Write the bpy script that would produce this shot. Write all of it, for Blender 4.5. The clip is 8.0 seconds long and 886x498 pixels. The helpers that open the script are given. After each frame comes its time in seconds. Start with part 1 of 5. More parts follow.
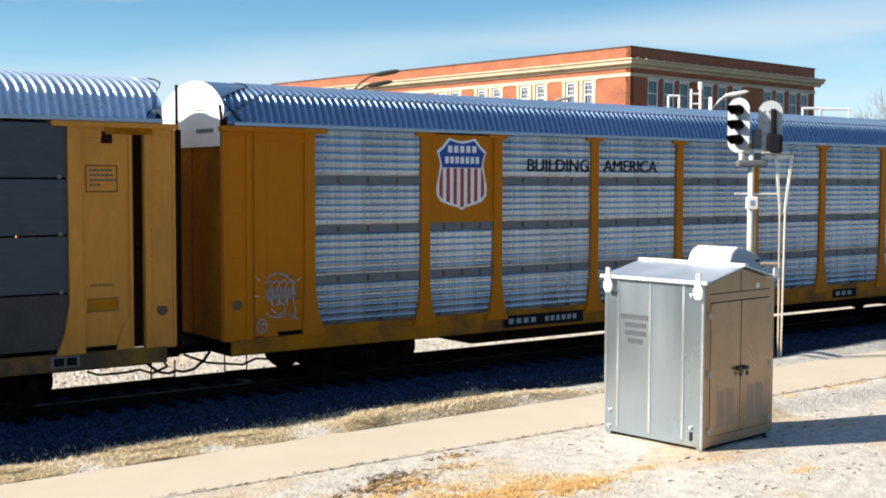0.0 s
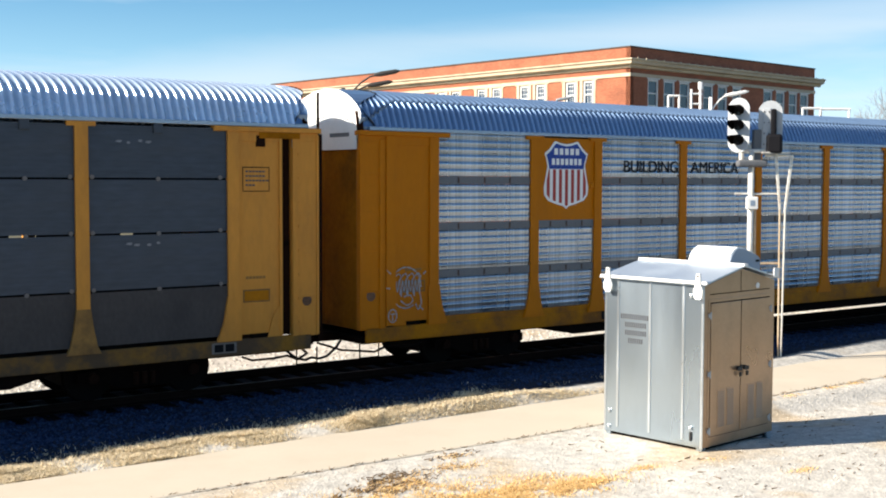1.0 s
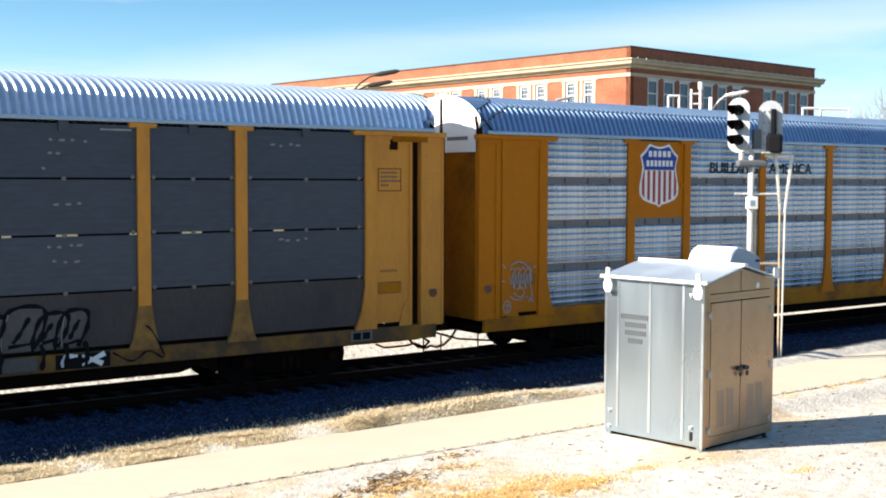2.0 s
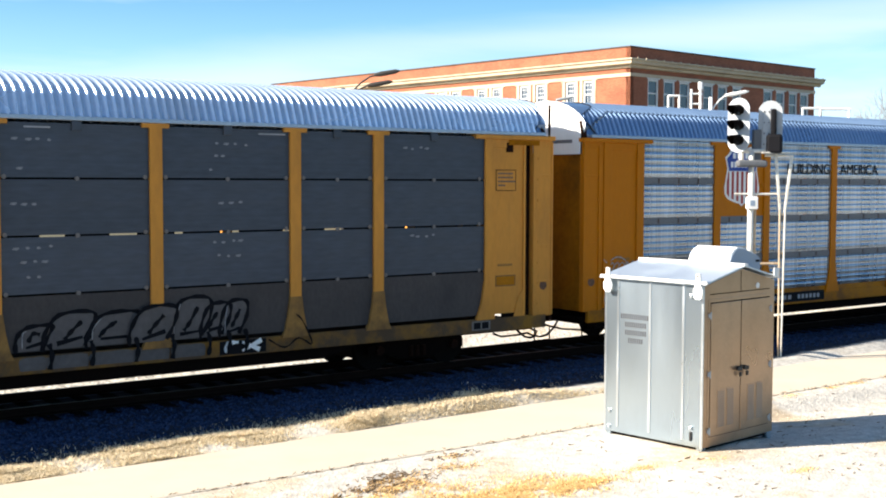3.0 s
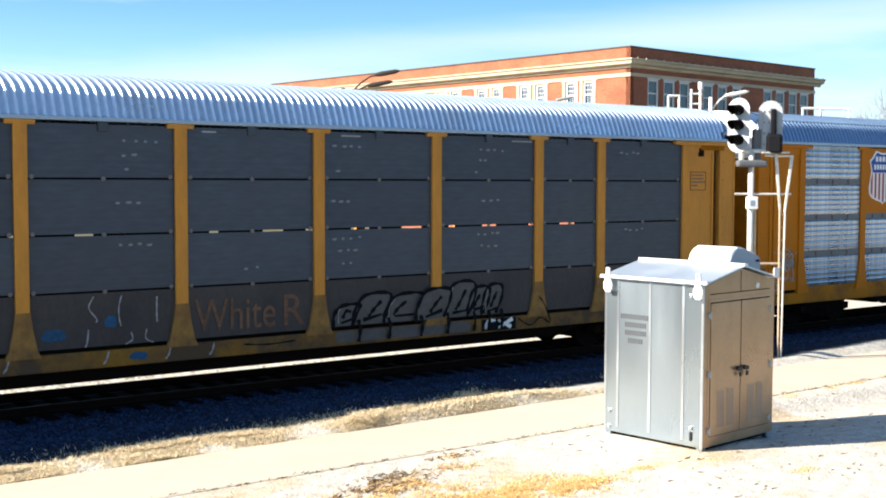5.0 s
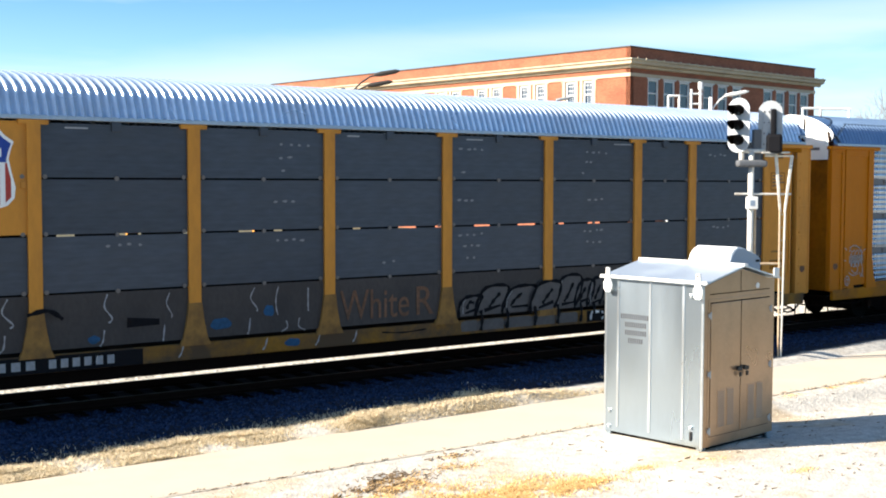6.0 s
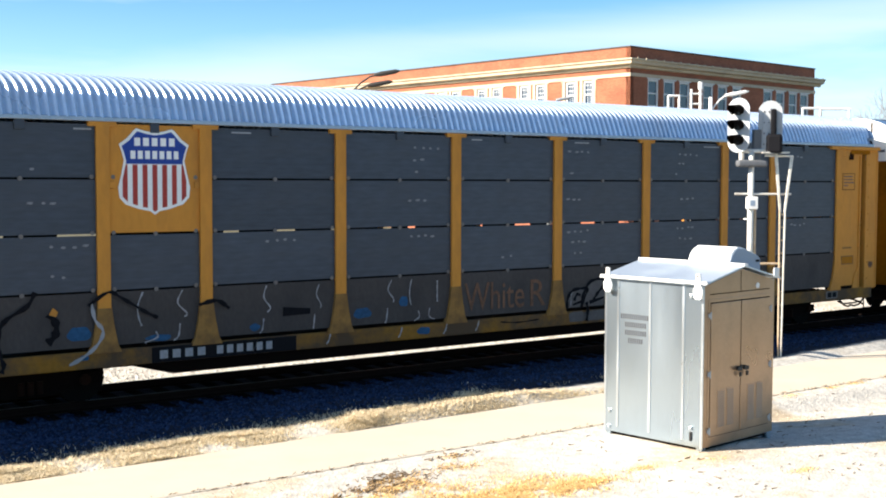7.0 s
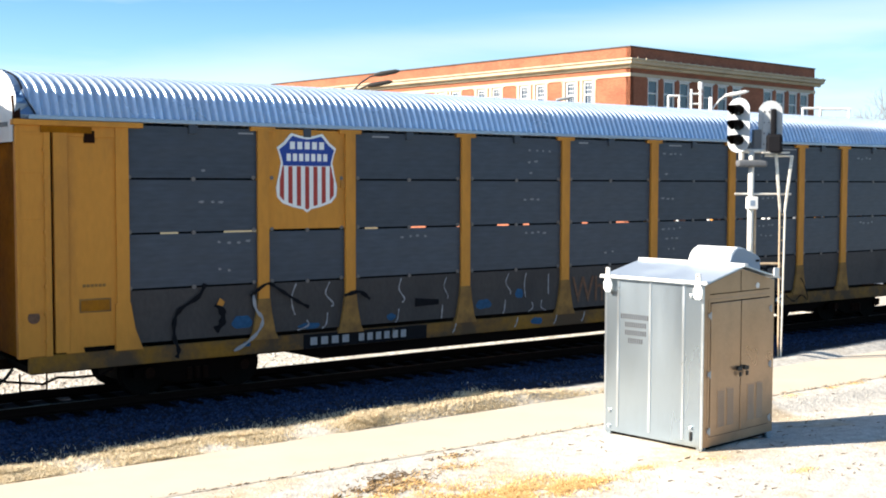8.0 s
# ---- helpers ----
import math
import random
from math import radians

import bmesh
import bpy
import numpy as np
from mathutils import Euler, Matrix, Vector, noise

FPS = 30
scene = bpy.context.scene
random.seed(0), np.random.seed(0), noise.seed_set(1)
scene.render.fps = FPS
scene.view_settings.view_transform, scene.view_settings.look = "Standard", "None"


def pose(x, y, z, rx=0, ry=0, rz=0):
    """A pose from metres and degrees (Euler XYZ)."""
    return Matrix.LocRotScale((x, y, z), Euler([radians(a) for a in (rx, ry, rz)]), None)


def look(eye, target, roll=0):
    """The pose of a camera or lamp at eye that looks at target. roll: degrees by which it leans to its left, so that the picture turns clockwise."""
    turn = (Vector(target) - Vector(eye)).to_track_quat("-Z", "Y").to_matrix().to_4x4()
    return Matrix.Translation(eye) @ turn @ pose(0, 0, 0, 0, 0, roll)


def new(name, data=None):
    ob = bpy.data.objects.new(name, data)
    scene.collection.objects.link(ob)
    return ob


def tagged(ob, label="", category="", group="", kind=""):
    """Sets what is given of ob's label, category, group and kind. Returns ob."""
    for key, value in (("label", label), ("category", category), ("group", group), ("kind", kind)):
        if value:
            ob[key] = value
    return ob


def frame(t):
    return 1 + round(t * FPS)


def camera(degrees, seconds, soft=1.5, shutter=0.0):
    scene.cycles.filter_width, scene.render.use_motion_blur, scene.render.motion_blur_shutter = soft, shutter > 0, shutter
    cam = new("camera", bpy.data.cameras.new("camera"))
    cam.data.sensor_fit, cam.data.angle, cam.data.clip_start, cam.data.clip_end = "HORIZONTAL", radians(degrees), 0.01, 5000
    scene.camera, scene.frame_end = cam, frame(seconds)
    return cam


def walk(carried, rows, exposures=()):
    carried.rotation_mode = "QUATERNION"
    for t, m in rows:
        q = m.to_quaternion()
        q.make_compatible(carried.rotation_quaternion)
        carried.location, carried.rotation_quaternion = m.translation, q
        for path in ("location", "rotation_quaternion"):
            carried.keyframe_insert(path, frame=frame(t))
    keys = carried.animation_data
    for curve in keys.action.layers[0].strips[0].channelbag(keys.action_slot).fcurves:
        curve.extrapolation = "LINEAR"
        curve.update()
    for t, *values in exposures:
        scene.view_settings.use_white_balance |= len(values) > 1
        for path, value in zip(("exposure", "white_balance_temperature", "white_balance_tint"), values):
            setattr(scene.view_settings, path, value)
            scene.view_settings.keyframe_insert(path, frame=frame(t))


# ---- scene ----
# The camera stands still beside the line, 3.84 m above the rail tops.
EYE = (0.0, 0.0, 3.84)
YAW, PITCH = radians(36.225), radians(-3.219)
AIM = (math.sin(YAW) * math.cos(PITCH), math.cos(YAW) * math.cos(PITCH), math.sin(PITCH))
cam = camera(41.05, 8.0, soft=1.95)
STAND = look(EYE, [e + 10 * a for e, a in zip(EYE, AIM)], 0.155)
walk(cam, [(0.0, STAND), (8.0, STAND)],
     exposures=[(0.0, 1.11), (1.5, 1.34), (3.5, 1.54), (8.0, 1.54)])

# ---- world and sun ----
# Low sun beyond the train: shadows fall toward the camera's side and to +x.
SUN_ELEV = radians(31.0)
SUN_FROM = Vector((-0.925 * math.cos(SUN_ELEV), 0.38 * math.cos(SUN_ELEV), math.sin(SUN_ELEV))).normalized()
world = bpy.data.worlds.new("sky_world")
scene.world = world
world.use_nodes = True
wn, wl = world.node_tree.nodes, world.node_tree.links
wn.clear()
w_out = wn.new("ShaderNodeOutputWorld")
w_bg = wn.new("ShaderNodeBackground")
w_sky = wn.new("ShaderNodeTexSky")
w_sky.sky_type = 'NISHITA'
w_sky.sun_disc = False
w_sky.sun_elevation = SUN_ELEV
w_sky.sun_rotation = math.atan2(SUN_FROM.x, SUN_FROM.y)
w_sky.air_density = 1.0
w_sky.dust_density = 0.0
w_sky.ozone_density = 3.0
w_bg.inputs["Strength"].default_value = 0.0508
# thin cirrus streaks
w_co = wn.new("ShaderNodeTexCoord")
w_map = wn.new("ShaderNodeMapping")
w_map.inputs["Rotation"].default_value = (0.10, -0.10, 0.62)
w_map.inputs["Location"].default_value = (2.4, 1.1, 0.2)
w_map.inputs["Scale"].default_value = (3.2, 2.4, 19.0)
w_no = wn.new("ShaderNodeTexNoise")
w_no.inputs["Scale"].default_value = 0.9
w_no.inputs["Distortion"].default_value = 0.4
w_no.inputs["Detail"].default_value = 5.0
w_no.inputs["Roughness"].default_value = 0.55
w_rp = wn.new("ShaderNodeValToRGB")
w_rp.color_ramp.elements[0].position = 0.50
w_rp.color_ramp.elements[0].color = (0, 0, 0, 1)
w_rp.color_ramp.elements[1].position = 0.76
w_rp.color_ramp.elements[1].color = (0.6, 0.6, 0.6, 1)
w_mix = wn.new("ShaderNodeMixRGB")
w_mix.inputs["Color2"].default_value = (7.5, 8.2, 8.8, 1)
wl.new(w_co.outputs["Generated"], w_map.inputs["Vector"])
wl.new(w_map.outputs["Vector"], w_no.inputs["Vector"])
wl.new(w_no.outputs["Fac"], w_rp.inputs["Fac"])
# one long streak of cirrus, a band round the sky broken up by noise
w_dot, w_abs, w_band, w_wave, w_streak, w_both = (wn.new(k) for k in ("ShaderNodeVectorMath", "ShaderNodeMath", "ShaderNodeMapRange", "ShaderNodeMath", "ShaderNodeMath", "ShaderNodeMath"))
w_dot.operation, w_abs.operation, w_wave.operation, w_streak.operation, w_both.operation = 'DOT_PRODUCT', 'ABSOLUTE', 'MULTIPLY_ADD', 'MULTIPLY', 'MAXIMUM'
w_dot.inputs[1].default_value = (-0.1424, -0.0291, 0.9894)
w_wave.inputs[1].default_value, w_wave.inputs[2].default_value = 0.05, -0.024
w_off = wn.new("ShaderNodeMath")
w_off.operation = 'ADD'
w_band.interpolation_type = 'SMOOTHSTEP'
w_band.inputs["From Min"].default_value, w_band.inputs["From Max"].default_value = 0.002, 0.030
w_band.inputs["To Min"].default_value, w_band.inputs["To Max"].default_value = 0.85, 0.0
wl.new(w_co.outputs["Generated"], w_dot.inputs[0])
wl.new(w_no.outputs["Fac"], w_wave.inputs[0])
wl.new(w_dot.outputs["Value"], w_off.inputs[0])
wl.new(w_wave.outputs["Value"], w_off.inputs[1])
wl.new(w_off.outputs["Value"], w_abs.inputs[0])
wl.new(w_abs.outputs["Value"], w_band.inputs["Value"])
wl.new(w_band.outputs["Result"], w_streak.inputs[0])
wl.new(w_no.outputs["Fac"], w_streak.inputs[1])
wl.new(w_rp.outputs["Color"], w_both.inputs[0])
wl.new(w_streak.outputs["Value"], w_both.inputs[1])
wl.new(w_both.outputs["Value"], w_mix.inputs["Fac"])
w_hue = wn.new("ShaderNodeHueSaturation")
w_hue.inputs["Saturation"].default_value = 1.45
wl.new(w_sky.outputs["Color"], w_hue.inputs["Color"])
# pale haze that thickens smoothly towards the horizon, all the way round
w_sep, w_inv, w_pow = wn.new("ShaderNodeSeparateXYZ"), wn.new("ShaderNodeMath"), wn.new("ShaderNodeMath")
w_inv.operation, w_pow.operation = 'SUBTRACT', 'POWER'
w_inv.use_clamp = True
w_inv.inputs[0].default_value = 1.0
w_pow.inputs[1].default_value = 11.0
w_haze = wn.new("ShaderNodeMixRGB")
w_haze.inputs["Color2"].default_value = (5.6, 9.5, 12.8, 1)
wl.new(w_co.outputs["Generated"], w_sep.inputs["Vector"])
wl.new(w_sep.outputs["Z"], w_inv.inputs[1])
wl.new(w_inv.outputs["Value"], w_pow.inputs[0])
wl.new(w_pow.outputs["Value"], w_haze.inputs["Fac"])
wl.new(w_hue.outputs["Color"], w_haze.inputs["Color1"])
wl.new(w_haze.outputs["Color"], w_mix.inputs["Color1"])
# the sky brightens broadly towards the sun
w_sun, w_pos, w_soft, w_glow = wn.new("ShaderNodeVectorMath"), wn.new("ShaderNodeMath"), wn.new("ShaderNodeMath"), wn.new("ShaderNodeMixRGB")
w_sun.operation, w_pos.operation, w_soft.operation = 'DOT_PRODUCT', 'MAXIMUM', 'POWER'
w_sun.inputs[1].default_value = SUN_FROM
w_pos.inputs[1].default_value, w_soft.inputs[1].default_value = 0.0, 3.0
w_glow.blend_type = 'ADD'
w_glow.inputs["Color2"].default_value = (5.0, 5.1, 5.0, 1)
wl.new(w_co.outputs["Generated"], w_sun.inputs[0])
wl.new(w_sun.outputs["Value"], w_pos.inputs[0])
wl.new(w_pos.outputs["Value"], w_soft.inputs[0])
wl.new(w_soft.outputs["Value"], w_glow.inputs["Fac"])
wl.new(w_mix.outputs["Color"], w_glow.inputs["Color1"])
wl.new(w_glow.outputs["Color"], w_bg.inputs["Color"])
wl.new(w_bg.outputs["Background"], w_out.inputs["Surface"])

sun_data = bpy.data.lights.new("sun", 'SUN')
sun_data.energy = 5.0
sun_data.angle = radians(0.53)
sun_data.color = (1.0, 0.91, 0.78)
sun = new("sun", sun_data)
sun.matrix_world = look(SUN_FROM * 100, (0, 0, 0))


# ---- materials ----
def mat(name, base, rough=0.6, metal=0.0, vary=0.12, fine=30.0, coarse=1.5, bump=0.2, depth=0.01,
        stain=None, stain_amount=0.0, stain_scale=0.8, stretch=(1, 1, 1), random_tint=0.0, spec=0.22, stain_from=0.48):
    """A surface with grain, larger blotches and, if asked for, stains."""
    m = bpy.data.materials.new(name)
    m.use_nodes = True
    n, l = m.node_tree.nodes, m.node_tree.links
    p = n["Principled BSDF"]
    p.inputs["Roughness"].default_value = rough
    p.inputs["Metallic"].default_value = metal
    p.inputs["Specular IOR Level"].default_value = spec
    co = n.new("ShaderNodeTexCoord")
    mp = n.new("ShaderNodeMapping")
    mp.inputs["Scale"].default_value = stretch
    l.new(co.outputs["Object"], mp.inputs["Vector"])
    f1, f2 = n.new("ShaderNodeTexNoise"), n.new("ShaderNodeTexNoise")
    for f, sc, de in ((f1, fine, 3.0), (f2, coarse, 4.0)):
        f.inputs["Scale"].default_value = sc
        f.inputs["Detail"].default_value = de
        l.new(mp.outputs["Vector"], f.inputs["Vector"])
    add = n.new("ShaderNodeMath")
    add.operation = 'ADD'
    l.new(f1.outputs["Fac"], add.inputs[0])
    l.new(f2.outputs["Fac"], add.inputs[1])
    r = n.new("ShaderNodeMapRange")
    r.inputs["From Min"].default_value, r.inputs["From Max"].default_value = 0.6, 1.4
    r.inputs["To Min"].default_value, r.inputs["To Max"].default_value = 1 - vary, 1 + vary
    l.new(add.outputs["Value"], r.inputs["Value"])
    value = r.outputs["Result"]
    if random_tint:
        oi = n.new("ShaderNodeObjectInfo")
        rr = n.new("ShaderNodeMapRange")
        rr.inputs["To Min"].default_value, rr.inputs["To Max"].default_value = 1 - random_tint, 1 + random_tint
        l.new(oi.outputs["Random"], rr.inputs["Value"])
        mm = n.new("ShaderNodeMath")
        mm.operation = 'MULTIPLY'
        l.new(value, mm.inputs[0])
        l.new(rr.outputs["Result"], mm.inputs[1])
        value = mm.outputs["Value"]
    vm = n.new("ShaderNodeVectorMath")
    vm.operation = 'SCALE'
    vm.inputs[0].default_value = base
    l.new(value, vm.inputs["Scale"])
    colour = vm.outputs["Vector"]
    if stain:
        f3 = n.new("ShaderNodeTexNoise")
        f3.inputs["Scale"].default_value = stain_scale
        f3.inputs["Detail"].default_value = 6.0
        f3.inputs["Roughness"].default_value = 0.65
        l.new(mp.outputs["Vector"], f3.inputs["Vector"])
        r3 = n.new("ShaderNodeMapRange")
        r3.inputs["From Min"].default_value, r3.inputs["From Max"].default_value = stain_from, stain_from + 0.22
        r3.inputs["To Max"].default_value = stain_amount
        l.new(f3.outputs["Fac"], r3.inputs["Value"])
        mx = n.new("ShaderNodeMixRGB")
        mx.inputs["Color2"].default_value = (*stain, 1)
        l.new(r3.outputs["Result"], mx.inputs["Fac"])
        l.new(colour, mx.inputs["Color1"])
        colour = mx.outputs["Color"]
    l.new(colour, p.inputs["Base Color"])
    rv = n.new("ShaderNodeMapRange")
    rv.inputs["From Min"].default_value, rv.inputs["From Max"].default_value = 0.3, 0.7
    rv.inputs["To Min"].default_value, rv.inputs["To Max"].default_value = max(0.02, rough - 0.08), min(1, rough + 0.08)
    l.new(f2.outputs["Fac"], rv.inputs["Value"])
    l.new(rv.outputs["Result"], p.inputs["Roughness"])
    if bump:
        b = n.new("ShaderNodeBump")
        b.inputs["Strength"].default_value, b.inputs["Distance"].default_value = bump, depth
        l.new(f1.outputs["Fac"], b.inputs["Height"])
        l.new(b.outputs["Normal"], p.inputs["Normal"])
    return m


def brick_mat(name):
    """Red brick in running bond with pale joints, at real size."""
    m = bpy.data.materials.new(name)
    m.use_nodes = True
    n, l = m.node_tree.nodes, m.node_tree.links
    p = n["Principled BSDF"]
    p.inputs["Roughness"].default_value = 0.9
    co = n.new("ShaderNodeTexCoord")
    sep, comb, ad = n.new("ShaderNodeSeparateXYZ"), n.new("ShaderNodeCombineXYZ"), n.new("ShaderNodeMath")
    l.new(co.outputs["Object"], sep.inputs["Vector"])
    l.new(sep.outputs["X"], ad.inputs[0])
    l.new(sep.outputs["Y"], ad.inputs[1])
    l.new(ad.outputs["Value"], comb.inputs["X"])
    l.new(sep.outputs["Z"], comb.inputs["Y"])
    bt = n.new("ShaderNodeTexBrick")
    bt.inputs["Scale"].default_value = 1.0
    bt.inputs["Brick Width"].default_value = 0.22
    bt.inputs["Row Height"].default_value = 0.075
    bt.inputs["Mortar Size"].default_value = 0.008
    bt.inputs["Color1"].default_value = (0.36, 0.117, 0.056, 1)
    bt.inputs["Color2"].default_value = (0.265, 0.080, 0.039, 1)
    bt.inputs["Mortar"].default_value = (0.27, 0.11, 0.06, 1)
    l.new(comb.outputs["Vector"], bt.inputs["Vector"])
    no = n.new("ShaderNodeTexNoise")
    no.inputs["Scale"].default_value = 0.5
    no.inputs["Detail"].default_value = 5
    l.new(co.outputs["Object"], no.inputs["Vector"])
    r = n.new("ShaderNodeMapRange")
    r.inputs["From Min"].default_value, r.inputs["From Max"].default_value = 0.3, 0.7
    r.inputs["To Min"].default_value, r.inputs["To Max"].default_value = 0.8, 1.2
    l.new(no.outputs["Fac"], r.inputs["Value"])
    vm = n.new("ShaderNodeVectorMath")
    vm.operation = 'SCALE'
    l.new(bt.outputs["Color"], vm.inputs[0])
    l.new(r.outputs["Result"], vm.inputs["Scale"])
    l.new(vm.outputs["Vector"], p.inputs["Base Color"])
    return m


def ground_mat(name):
    """Pale limestone gravel with worn, dry-grass patches."""
    m = bpy.data.materials.new(name)
    m.use_nodes = True
    n, l = m.node_tree.nodes, m.node_tree.links
    p = n["Principled BSDF"]
    p.inputs["Roughness"].default_value = 0.95
    p.inputs["Specular IOR Level"].default_value = 0.2
    co = n.new("ShaderNodeTexCoord")
    vor, big, mid = n.new("ShaderNodeTexVoronoi"), n.new("ShaderNodeTexNoise"), n.new("ShaderNodeTexNoise")
    vor.inputs["Scale"].default_value = 22.0
    big.inputs["Scale"].default_value, big.inputs["Detail"].default_value = 0.55, 6.0
    mid.inputs["Scale"].default_value, mid.inputs["Detail"].default_value = 5.0, 5.0
    for t in (vor, big, mid):
        l.new(co.outputs["Object"], t.inputs["Vector"])
    stone = n.new("ShaderNodeValToRGB")
    stone.color_ramp.elements[0].color = (0.40, 0.375, 0.33, 1)
    stone.color_ramp.elements[1].color = (0.54, 0.51, 0.455, 1)
    l.new(vor.outputs["Color"], stone.inputs["Fac"])
    soil = n.new("ShaderNodeMixRGB")
    soil.inputs["Color2"].default_value = (0.42, 0.29, 0.14, 1)
    rp = n.new("ShaderNodeMapRange")
    rp.inputs["From Min"].default_value, rp.inputs["From Max"].default_value = 0.54, 0.66
    rp.inputs["To Max"].default_value = 0.55
    l.new(big.outputs["Fac"], rp.inputs["Value"])
    l.new(rp.outputs["Result"], soil.inputs["Fac"])
    l.new(stone.outputs["Color"], soil.inputs["Color1"])
    mul = n.new("ShaderNodeVectorMath")
    mul.operation = 'SCALE'
    r2 = n.new("ShaderNodeMapRange")
    r2.inputs["From Min"].default_value, r2.inputs["From Max"].default_value = 0.3, 0.7
    r2.inputs["To Min"].default_value, r2.inputs["To Max"].default_value = 0.8, 1.15
    l.new(mid.outputs["Fac"], r2.inputs["Value"])
    l.new(soil.outputs["Color"], mul.inputs[0])
    l.new(r2.outputs["Result"], mul.inputs["Scale"])
    # bed of the track, painted dark blue out to the train's shadow edge
    sep = n.new("ShaderNodeSeparateXYZ")
    l.new(co.outputs["Object"], sep.inputs["Vector"])
    wob = n.new("ShaderNodeMath")
    wob.operation = 'MULTIPLY_ADD'
    wob.inputs[1].default_value = 0.5
    l.new(mid.outputs["Fac"], wob.inputs[0])
    slant = n.new("ShaderNodeMath")
    slant.operation = 'MULTIPLY_ADD'
    slant.inputs[1].default_value = -0.008
    l.new(sep.outputs["X"], slant.inputs[0])
    l.new(sep.outputs["Y"], slant.inputs[2])
    l.new(slant.outputs["Value"], wob.inputs[2])
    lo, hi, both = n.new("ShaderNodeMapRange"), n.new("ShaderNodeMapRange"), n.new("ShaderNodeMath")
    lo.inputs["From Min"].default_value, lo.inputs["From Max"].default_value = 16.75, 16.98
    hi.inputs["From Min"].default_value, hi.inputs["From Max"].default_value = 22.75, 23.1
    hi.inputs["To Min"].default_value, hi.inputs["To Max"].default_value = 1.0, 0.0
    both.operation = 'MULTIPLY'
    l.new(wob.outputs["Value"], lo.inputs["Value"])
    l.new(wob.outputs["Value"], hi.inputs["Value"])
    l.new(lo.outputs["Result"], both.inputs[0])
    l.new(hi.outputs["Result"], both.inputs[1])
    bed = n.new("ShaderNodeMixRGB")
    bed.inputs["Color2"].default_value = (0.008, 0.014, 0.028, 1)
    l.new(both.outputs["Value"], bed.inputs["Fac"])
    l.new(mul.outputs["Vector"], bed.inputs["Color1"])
    # dark ground added out of view, near and far, to cut bounced light
    near, far, bounce_dark_fac, bounce_dark = n.new("ShaderNodeMapRange"), n.new("ShaderNodeMapRange"), n.new("ShaderNodeMath"), n.new("ShaderNodeMixRGB")
    near.inputs["From Min"].default_value, near.inputs["From Max"].default_value = 6.5, 7.5
    near.inputs["To Min"].default_value, near.inputs["To Max"].default_value = 1.0, 0.0
    far.inputs["From Min"].default_value, far.inputs["From Max"].default_value = 29.0, 31.0
    l.new(wob.outputs["Value"], near.inputs["Value"])
    l.new(wob.outputs["Value"], far.inputs["Value"])
    bounce_dark_fac.operation = 'MAXIMUM'
    l.new(near.outputs["Result"], bounce_dark_fac.inputs[0])
    l.new(far.outputs["Result"], bounce_dark_fac.inputs[1])
    bounce_dark.inputs["Color2"].default_value = (0.095, 0.088, 0.055, 1)
    l.new(bounce_dark_fac.outputs["Value"], bounce_dark.inputs["Fac"])
    l.new(bed.outputs["Color"], bounce_dark.inputs["Color1"])
    l.new(bounce_dark.outputs["Color"], p.inputs["Base Color"])
    b = n.new("ShaderNodeBump")
    b.inputs["Strength"].default_value, b.inputs["Distance"].default_value = 0.45, 0.02
    l.new(vor.outputs["Distance"], b.inputs["Height"])
    l.new(b.outputs["Normal"], p.inputs["Normal"])
    return m


def island_mat(name, dark, light, rough=0.9, spec=0.2):
    """Loose pieces, each with its own tone."""
    m = bpy.data.materials.new(name)
    m.use_nodes = True
    n, l = m.node_tree.nodes, m.node_tree.links
    p = n["Principled BSDF"]
    p.inputs["Roughness"].default_value = rough
    p.inputs["Specular IOR Level"].default_value = spec
    g = n.new("ShaderNodeNewGeometry")
    r = n.new("ShaderNodeValToRGB")
    r.color_ramp.elements[0].color, r.color_ramp.elements[1].color = (*dark, 1), (*light, 1)
    l.new(g.outputs["Random Per Island"], r.inputs["Fac"])
    l.new(r.outputs["Color"], p.inputs["Base Color"])
    return m


